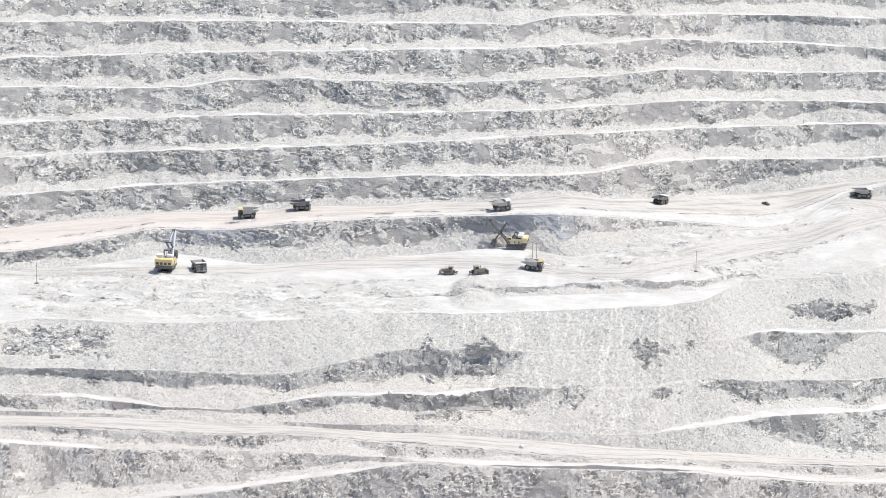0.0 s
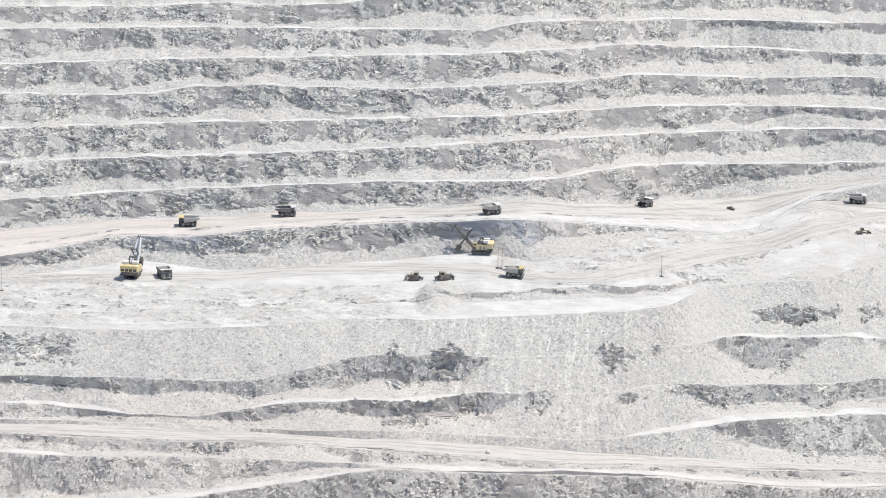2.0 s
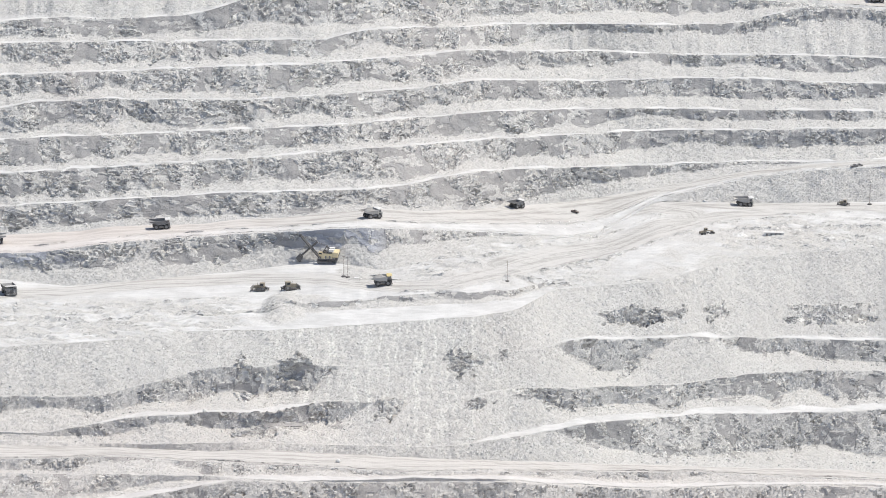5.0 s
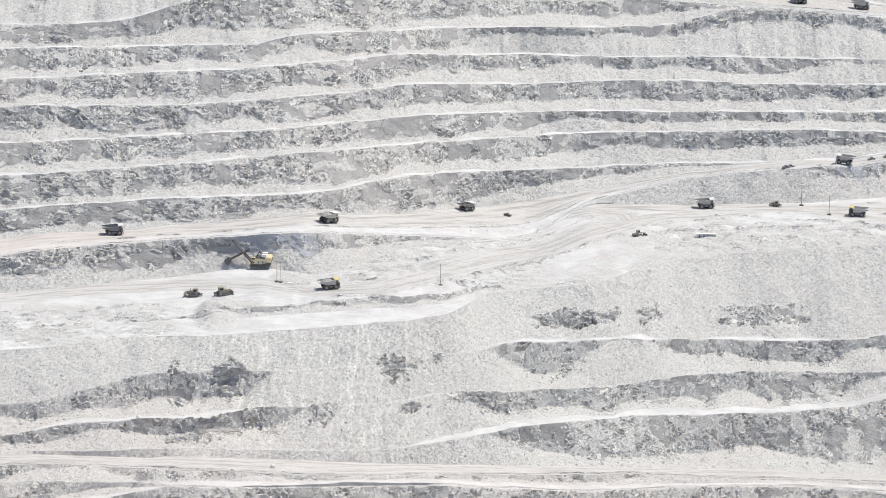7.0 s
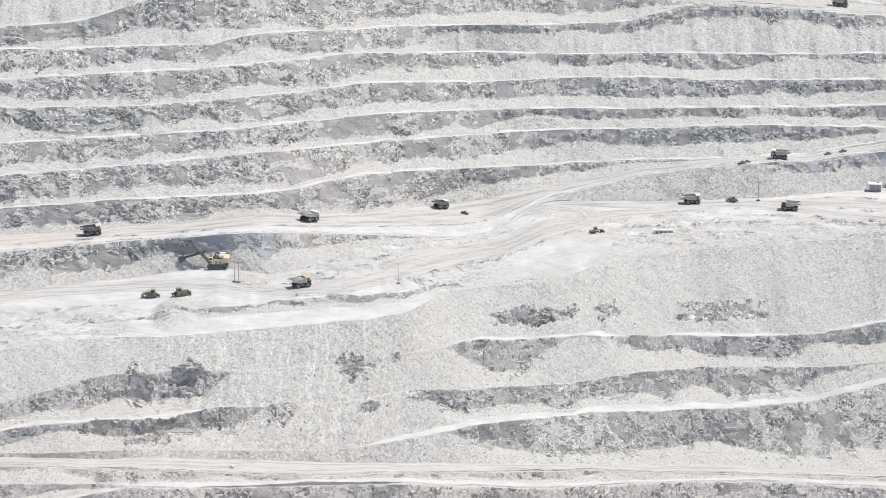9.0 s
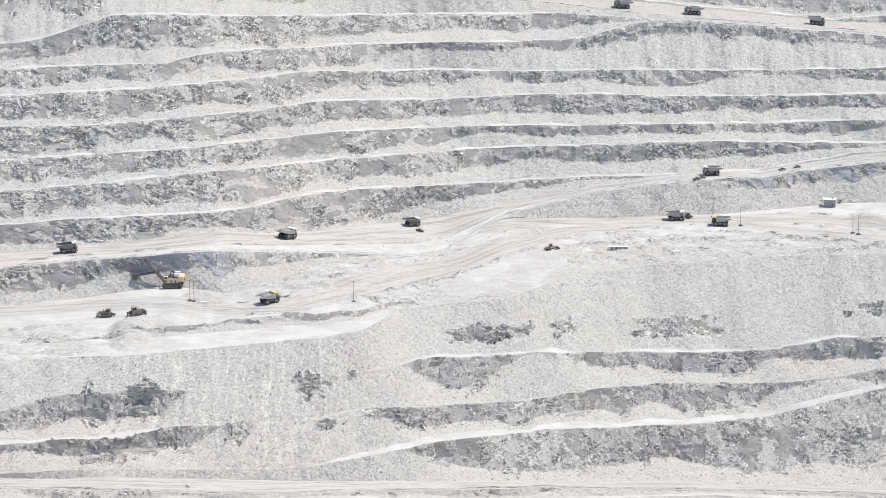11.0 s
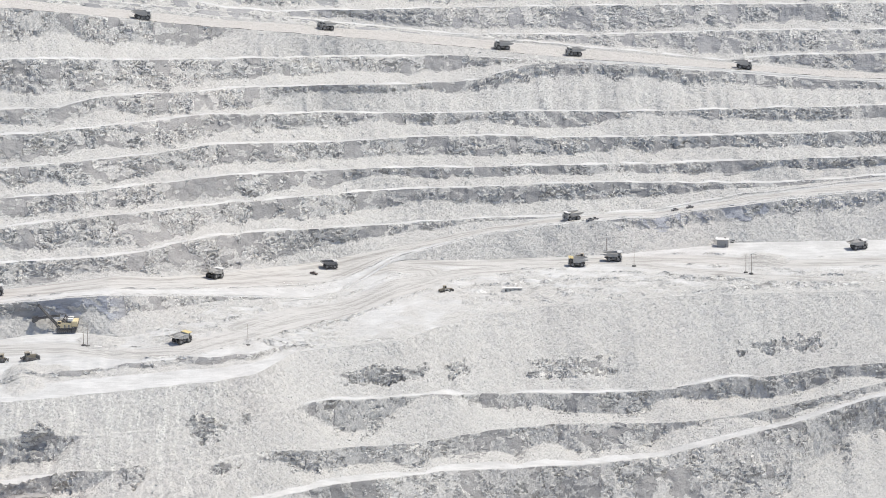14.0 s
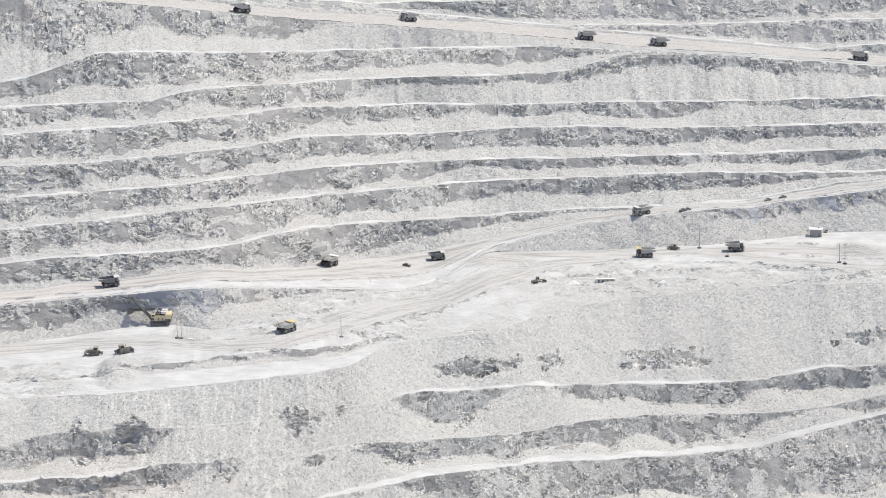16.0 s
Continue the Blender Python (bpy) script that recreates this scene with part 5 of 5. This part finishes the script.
# ---- bulldozers, grader, pickups ----
def bulldozer(label):
    dz = new("bulldozer")
    tagged(dz, label, "bulldozer", "bulldozers of the pit")
    for s in (1, -1):
        bm = bmesh.new()
        prism(bm, [(-2.8, 0.8), (-2.2, 0), (2.4, 0), (2.9, 0.6), (2.4, 1.0), (-1.4, 1.9), (-2.2, 1.7)], 1.35 * s - 0.4, 1.35 * s + 0.4)
        tr = part("crawler", bm, DARK, dz)
        made("sprocket", GREY, tr, (rod, (-1.5, 1.35 * s - 0.45, 1.35), (-1.5, 1.35 * s + 0.45, 1.35), 0.5, 12))
        made("idler", GREY, tr, (rod, (2.2, 1.35 * s - 0.45, 0.6), (2.2, 1.35 * s + 0.45, 0.6), 0.45, 12))
    made("engine_hood", BROWN, dz, (prism, [(0.3, 1.1), (3.0, 1.1), (3.0, 2.5), (0.3, 2.8)], -0.75, 0.75))
    cab = made("cab", BROWN, dz, (box, (-0.8, 0, 2.7), (1.9, 2.1, 2.0), 0.1), (box, (-0.8, 0, 3.78), (2.3, 2.4, 0.18), 0.04))
    made("window", GLASS, cab, (box, (0.17, 0, 3.0), (0.05, 1.7, 0.9)), *[(box, (-0.8, 1.07 * s, 3.0), (1.4, 0.05, 0.9)) for s in (1, -1)])
    blade = made("blade", GREY, dz, (prism, [(4.0, 0.1), (3.75, 0.9), (3.9, 1.9), (4.15, 2.1), (4.1, 0.9), (4.3, 0.1)], -2.6, 2.6))
    for s in (1, -1):
        made("push_arm", DARK, blade, (rod, (3.8, 2.0 * s, 0.7), (-0.5, 1.95 * s, 0.8), 0.2))
    made("ripper", DARK, dz, (box, (-3.6, 0, 1.3), (0.5, 2.4, 0.6), 0.06), (rod, (-3.7, 0, 1.7), (-3.9, 0, 0.1), 0.18), (rod, (-2.6, 0.6, 1.8), (-3.5, 0.6, 1.4), 0.14), (rod, (-2.6, -0.6, 1.8), (-3.5, -0.6, 1.4), 0.14))
    made("exhaust", DARK, dz, (rod, (1.4, 0.4, 2.7), (1.4, 0.4, 3.9), 0.1))
    return dz


def pickup(label, material):
    p = new("pickup_truck")
    tagged(p, label, "pickup", "light vehicles")
    body = made("body", material, p, (prism, [(-2.7, 0.5), (2.6, 0.5), (2.7, 1.1), (1.2, 1.25), (-2.7, 1.25)], -0.95, 0.95))
    made("cabin", material, body, (prism, [(-0.9, 1.25), (1.2, 1.25), (0.7, 1.95), (-0.7, 1.95)], -0.85, 0.85))
    made("window", GLASS, body, (box, (0.0, 0.86, 1.6), (1.3, 0.04, 0.42)), (box, (0.0, -0.86, 1.6), (1.3, 0.04, 0.42)))
    for x in (1.75, -1.75):
        for y in (0.85, -0.85):
            made("wheel", TYRE, p, (rod, (x, y - 0.15, 0.42), (x, y + 0.15, 0.42), 0.42, 14))
    made("beacon_mast", WHITE, p, (rod, (-0.8, 0.7, 1.9), (-0.8, 0.7, 4.2), 0.04, 5))
    return p


DOZER = bulldozer("dusty yellow brown bulldozer on the working floor")
for i, (x, y, h, k) in enumerate(((-159.6, 50, 170, 1.35), (-141.7, 49, 25, 1.4), (220.4, 298, 160, 1.0))):
    ob = DOZER if i == 0 else copy_thing(DOZER, Matrix())
    ob.matrix_world = pose(x, y, floor_z(x, y), 0, 0, h) @ Matrix.Scale(k, 4)


def grader(label):
    g = new("motor_grader")
    tagged(g, label, "grader")
    made("frame", BROWN, g, (prism, [(-4.5, 1.2), (-1.0, 1.2), (0.0, 2.2), (4.6, 1.6), (4.6, 2.0), (0.2, 2.7), (-1.0, 2.6), (-4.5, 2.5)], -0.6, 0.6))
    cab = made("cab", BROWN, g, (box, (-0.6, 0, 3.2), (1.7, 1.8, 1.9), 0.1))
    made("window", GLASS, cab, (box, (0.28, 0, 3.4), (0.05, 1.5, 1.1)), (box, (-0.6, 0.92, 3.4), (1.2, 0.05, 1.0)), (box, (-0.6, -0.92, 3.4), (1.2, 0.05, 1.0)))
    for x in (4.3, -1.9, -3.6):
        for y in (1.15, -1.15):
            made("wheel", TYRE, g, (rod, (x, y - 0.25, 0.8), (x, y + 0.25, 0.8), 0.8, 16))
    made("mouldboard", GREY, g, (box, (1.3, 0, 0.55), (0.25, 4.6, 0.9), 0.04, Matrix.Rotation(0.5, 4, "Z")))
    made("turning_circle", DARK, g, (rod, (1.3, 0, 1.15), (1.3, 0, 1.4), 0.9, 16))
    return g


GRADER = grader("brown motor grader parked beside the curved track")
GRADER.matrix_world = pose(122.6, 209, floor_z(122.6, 209), 0, 0, 28) @ Matrix.Scale(1.1, 4)
PICKUP = pickup("small dusty dark brown pickup waiting at the junction", RED)
stand(PICKUP, 36.5, 254, 150)
PALE_PICKUP = pickup("pale pickup with beacon mast parked on the ramp", GREY)
for i, (x, y, h) in enumerate(((229.3, 325, 20), (232.7, 328.5, 10), (291, 350, 25), (302, 354, 15), (330, 334, 60))):
    stand(PALE_PICKUP if i == 0 else copy_thing(PALE_PICKUP, Matrix()), x, y, h)


# ---- poles, cable skid, shelter, heaps ----
def cable_pole(label):
    p = new("cable_pole")
    tagged(p, label, "pole", "cable poles of the pit")
    made("mast", WOOD, p, (rod, (0, 0, 0.3), (0, 0, 13.6), 0.17, 8, 0.11))
    made("base", DARK, p, (rod, (0, 0, 0), (0, 0, 0.8), 1.6, 16, 1.3))
    made("cross_arm", WOOD, p, (box, (0, 0, 13.2), (1.6, 0.14, 0.16)))
    made("insulator", WHITE, p, *[(rod, (x, 0, 13.25), (x, 0, 13.6), 0.09, 6) for x in (-0.7, 0.7)])
    return p


POLE = cable_pole("tall thin cable pole on a round dark base")
for i, (x, y) in enumerate(((-109.6, 76), (-107, 74.5), (-7.7, 71), (238.2, 301), (254.6, 276), (327.7, 252), (330.9, 248), (-406.6, -6))):
    ob = POLE if i == 0 else copy_thing(POLE, Matrix())
    ob.matrix_world = pose(x, y, floor_z(x, y), 0, 0, 17 * i)

skid = tagged(new("cable_skid"), "pale flat cable skid lying near the poles", "skid")
made("runner", GREY, skid, (box, (0, 0.9, 0.2), (5.2, 0.3, 0.4), 0.05), (box, (0, -0.9, 0.2), (5.2, 0.3, 0.4), 0.05))
made("deck", WHITE, skid, (box, (0, 0, 0.55), (4.8, 2.4, 0.3), 0.04))
stand(skid, -100.6, 73, 170)

hut = tagged(new("shelter"), "long low white shelter with dark openings", "shelter")
made("wall", WHITE, hut, (box, (0, 1.2, 1.2), (12.4, 0.25, 2.4), 0.03), *[(box, (x, -1.2, 1.2), (1.7, 0.25, 2.4), 0.03) for x in (-5.8, -2.9, 0, 2.9, 5.8)], (box, (-6.1, 0, 1.2), (0.25, 2.2, 2.4), 0.02), (box, (6.1, 0, 1.2), (0.25, 2.2, 2.4), 0.02))
made("roof", WHITE, hut, (box, (0, -0.1, 2.52), (13.0, 3.2, 0.22), 0.04))
made("bench", DARK, hut, (box, (0, 0.5, 0.5), (11.4, 0.6, 0.12)), *[(box, (x, 0.5, 0.22), (0.12, 0.5, 0.45)) for x in (-5, -1.7, 1.7, 5)])
stand(hut, 166.9, 213, 2)


cabin = tagged(new("field_cabin"), "pale grey metal cabin with a white overhanging roof", "cabin")
made("floor_frame", DARK, cabin, (box, (0, 0, 0.2), (8.0, 5.6, 0.4), 0.04))
made("wall", CABIN, cabin, (box, (0, -2.7, 2.9), (7.8, 0.16, 5.0), 0.03), (box, (0, 2.7, 2.9), (7.8, 0.16, 5.0), 0.03), (box, (-3.85, 0, 2.9), (0.16, 5.3, 5.0), 0.03), (box, (3.85, 0, 2.9), (0.16, 5.3, 5.0), 0.03),
     *[(box, (-3.6 + 0.6 * k, -2.8, 2.9), (0.12, 0.1, 4.9)) for k in range(13)])
made("door", GREY, cabin, (box, (2.2, -2.86, 1.6), (1.1, 0.08, 2.3), 0.02))
made("roof", WHITE, cabin, (prism, [(-5.0, 6.1), (-4.6, 5.7), (-3.6, 5.4), (4.5, 5.4), (4.5, 5.62), (-3.5, 5.62), (-4.4, 5.95), (-4.8, 6.3)], -3.4, 3.4))
made("roof_vent", DARK, cabin, (box, (1.6, 1.4, 5.95), (1.0, 1.0, 0.6), 0.05))
stand(cabin, 321.5, 325, -12)


def rock_heap(x, y, lx, ly, h, label, seed):
    bm = bmesh.new()
    heap(bm, 0, 0, -0.3, lx, ly, h, seed)
    bmesh.ops.subdivide_edges(bm, edges=bm.edges, cuts=2, use_grid_fill=True)
    for v in bm.verts:
        v.co += Vector((0, 0, 0.28 * noise.noise(v.co * 0.7) + 0.14 * noise.noise(v.co * 2.1)))
    me = bpy.data.meshes.new("rock_heap")
    bm.to_mesh(me)
    bm.free()
    me.materials.append(ORE)
    ob = tagged(new("rock_heap", me), label, "heap", "heaps on the floor")
    ob.location = (x, y, floor_z(x, y))


rock_heap(144.7, 211, 12, 8, 2.6, "small brown grey heap of fill beside the shelter", 4)
for i, (x, y, s) in enumerate(((-182.9, -86.3, 1.25), (-104.4, -97.5, 1.3), (345.3, 216, 1.4))):
    bm = bmesh.new()
    bmesh.ops.create_icosphere(bm, subdivisions=3, radius=s)
    for v in bm.verts:
        v.co += v.co.normalized() * s * (0.35 * noise.noise(v.co * 0.5 + Vector((i * 9, 0, 0))) + 0.1 * noise.noise(v.co * 1.9))
    me = bpy.data.meshes.new("boulder")
    bm.to_mesh(me)
    bm.free()
    me.materials.append(STONE)
    tagged(new("boulder", me), "single grey boulder lying on open ground", "boulder", "lone boulders").location = (x, y, floor_z(x, y) + s * 0.5)


def field_stones():
    """Rows of single stones left along the strip beside the junction."""
    r = random.Random(12)
    bm = bmesh.new()
    bmesh.ops.create_icosphere(bm, subdivisions=2, radius=1.0)
    for v in bm.verts:
        v.co += v.co.normalized() * (0.4 * noise.noise(v.co * 0.9) + 0.12 * noise.noise(v.co * 3))
        v.co.z *= 0.7
    me = bpy.data.meshes.new("stone")
    bm.to_mesh(me)
    bm.free()
    me.materials.append(STONE)
    for i in range(27):
        x = 12 + 1.9 * i + r.uniform(-1.2, 1.2)
        y = 196 + 0.62 * x + (i % 3) * 8 + r.uniform(-2, 2)
        ob = tagged(new("stone", me), "grey stone lying on the white strip", "stone", "stones along the strip")
        s = r.uniform(0.4, 0.75)
        ob.matrix_world = pose(x, y, floor_z(x, y) + 0.3 * s, 0, 0, r.uniform(0, 360)) @ Matrix.Scale(s, 4)


field_stones()


# Seconds and place of the trucks under way, along and across.
TRIPS = {
    'T1': [(0, -292.1, 105.3), (2, -307.5, 103.0), (4, -322.9, 100.7), (6, -338.3, 98.5), (8, -353.7, 96.2), (10, -369.1, 93.9), (12, -384.6, 91.6), (14, -400.0, 89.3), (16, -415.4, 87.0)],
    'T2': [(0, -259.9, 119.0), (2, -247.6, 120.9), (4, -235.0, 122.8), (6, -222.2, 124.9), (8, -209.1, 127.2), (10, -195.8, 129.5), (12, -182.3, 132.1), (14, -168.5, 134.7), (16, -154.5, 137.5)],
    'T3': [(0, -132.9, 127.6), (2, -117.7, 133.2), (4, -102.5, 140.3), (6, -87.6, 149.7), (8, -72.8, 161.3), (10, -58.1, 175.1), (12, -43.7, 190.9), (14, -29.4, 208.6), (16, -15.2, 228.3)],
    'T4': [(0, -32.9, 203.1), (2, -20.6, 219.9), (4, -8.5, 234.1), (6, 3.3, 245.8), (8, 14.8, 255.1), (10, 26.0, 262.2), (12, 36.8, 267.3), (14, 47.5, 270.4), (16, 57.8, 271.8)],
    'T5': [(0, 101.5, 281.3), (2, 121.5, 285.1), (4, 141.6, 288.2), (6, 161.7, 290.6), (8, 181.7, 292.3), (10, 201.8, 293.2), (12, 221.8, 293.3), (14, 241.9, 292.8), (16, 261.9, 291.4)],
    'T6': [(0, -108.2, 60.8), (2, -98.7, 58.7), (4, -89.5, 58.3), (6, -80.6, 59.3), (8, -72.2, 61.7), (10, -64.1, 65.2), (12, -56.4, 69.6), (14, -49.1, 74.9), (16, -42.2, 80.8)],
    'T8': [(0, 322.8, 311.2), (2, 308.1, 317.7), (4, 293.4, 324.2), (6, 278.6, 330.7), (8, 263.9, 337.1), (10, 248.8, 340.1), (12, 233.3, 338.0), (14, 217.3, 330.3), (16, 200.8, 316.6)],
    'T9': [(0, 329.8, 261.9), (2, 313.8, 265.0), (4, 297.8, 268.1), (6, 281.8, 271.2), (8, 265.8, 274.3), (10, 249.5, 276.8), (12, 233.0, 278.5), (14, 216.3, 279.3), (16, 199.2, 279.3)],
    'U1': [(0, 221.4, 484.4), (2, 215.4, 483.6), (4, 209.5, 482.7), (6, 203.5, 481.8), (8, 197.5, 481.0), (10, 191.5, 480.1), (12, 185.5, 479.2), (14, 179.6, 478.4), (16, 173.6, 477.5)],
    'U2': [(0, 269.5, 486.4), (2, 264.1, 485.0), (4, 258.7, 483.6), (6, 253.3, 482.3), (8, 247.9, 480.9), (10, 242.5, 479.5), (12, 237.1, 478.1), (14, 231.7, 476.7), (16, 226.3, 475.3)],
    'U4': [(0, 96.5, 484.3), (2, 90.1, 480.3), (4, 83.6, 476.4), (6, 77.1, 472.4), (8, 70.6, 468.4), (10, 64.2, 464.5), (12, 57.7, 460.5), (14, 51.2, 456.6), (16, 44.7, 452.6)],
    'U5': [(0, -114.6, 378.9), (2, -109.4, 378.8), (4, -104.2, 378.6), (6, -98.9, 378.5), (8, -93.7, 378.4), (10, -88.5, 378.2), (12, -83.3, 378.1), (14, -78.0, 377.9), (16, -72.8, 377.8)],
    'U3': [(0, 234.6, 482.2), (2, 251.8, 481.6), (4, 269.1, 481.1), (6, 286.3, 480.5), (8, 303.5, 479.9), (10, 320.8, 479.4), (12, 338.0, 478.6), (14, 355.3, 477.2), (16, 372.5, 475.1)],
}


def on_road(x, y, margin=4.5):
    """The nearest place across where a truck's wheels all stand on the floor or road."""
    c = int(np.clip(round((x - X0) / DX), 0, NX - 1))
    spans = [(g[0, c, 1] + margin, g[-1, c, 1] - margin) for g in FLOORS if g[-1, c, 1] - g[0, c, 1] > 2 * margin + 1]
    return min((float(np.clip(y, a, b)) for a, b in spans), key=lambda v: abs(v - y))


def trip(ob, rows):
    keys = []
    rows = [(t, x, on_road(x, y)) for t, x, y in rows]
    for i, (t, x, y) in enumerate(rows):
        a, b = rows[max(i - 1, 0)], rows[min(i + 1, len(rows) - 1)]
        dx, dy = b[1] - a[1], b[2] - a[2]
        n = max(math.hypot(dx, dy), 1e-3)
        fx, fy = dx / n, dy / n
        rise = math.degrees(math.atan2(floor_z(x + 9 * fx, y + 9 * fy) - floor_z(x - 9 * fx, y - 9 * fy), 18))
        keys.append((t, pose(x, y, floor_z(x, y), 0, -max(-5, min(5, rise)), math.degrees(math.atan2(dy, dx)))))
    walk(ob, keys)
    # the wheels roll as far as the truck goes
    ts, gone = [r[0] for r in rows], [0.0]
    for a, b in zip(rows[:-1], rows[1:]):
        gone.append(gone[-1] + math.hypot(b[1] - a[1], b[2] - a[2]))
    steps = max(2, math.ceil(gone[-1] / 1.7 / radians(60)))
    for part_ob in ob.children:
        if "wheel" in part_ob.name:
            at = part_ob.location.copy()
            walk(part_ob, [(16.0 * k / steps, pose(*at, 0, math.degrees(np.interp(16.0 * k / steps, ts, gone) / 1.76), 0)) for k in range(steps + 1)])


def motions():
    for key, rows in TRIPS.items():
        trip(TRUCKS[key], rows)
    # the second shovel swings its dipper out and up through the muck pile
    dig = ((0, 58, 9.2), (3, 52, 10.0), (5, 42, 11.5), (7.5, 24, 13.6), (9.5, 14, 15.2), (11, 10, 15.6), (12.5, 13, 12.4), (14, 7, 10.6), (16, 2, 9.5))
    walk(HANDLE_B, [(t, pose(10.7, 0, 11.3, 0, a, 0) @ pose(reach - 9.3, 0, 0)) for t, a, reach in dig])
    walk(HANDLE_A, [(t, pose(10.7, 0, 11.3, 0, 35, 0) @ pose(0.6, 0, 0)) for t in (0, 16)])


motions()
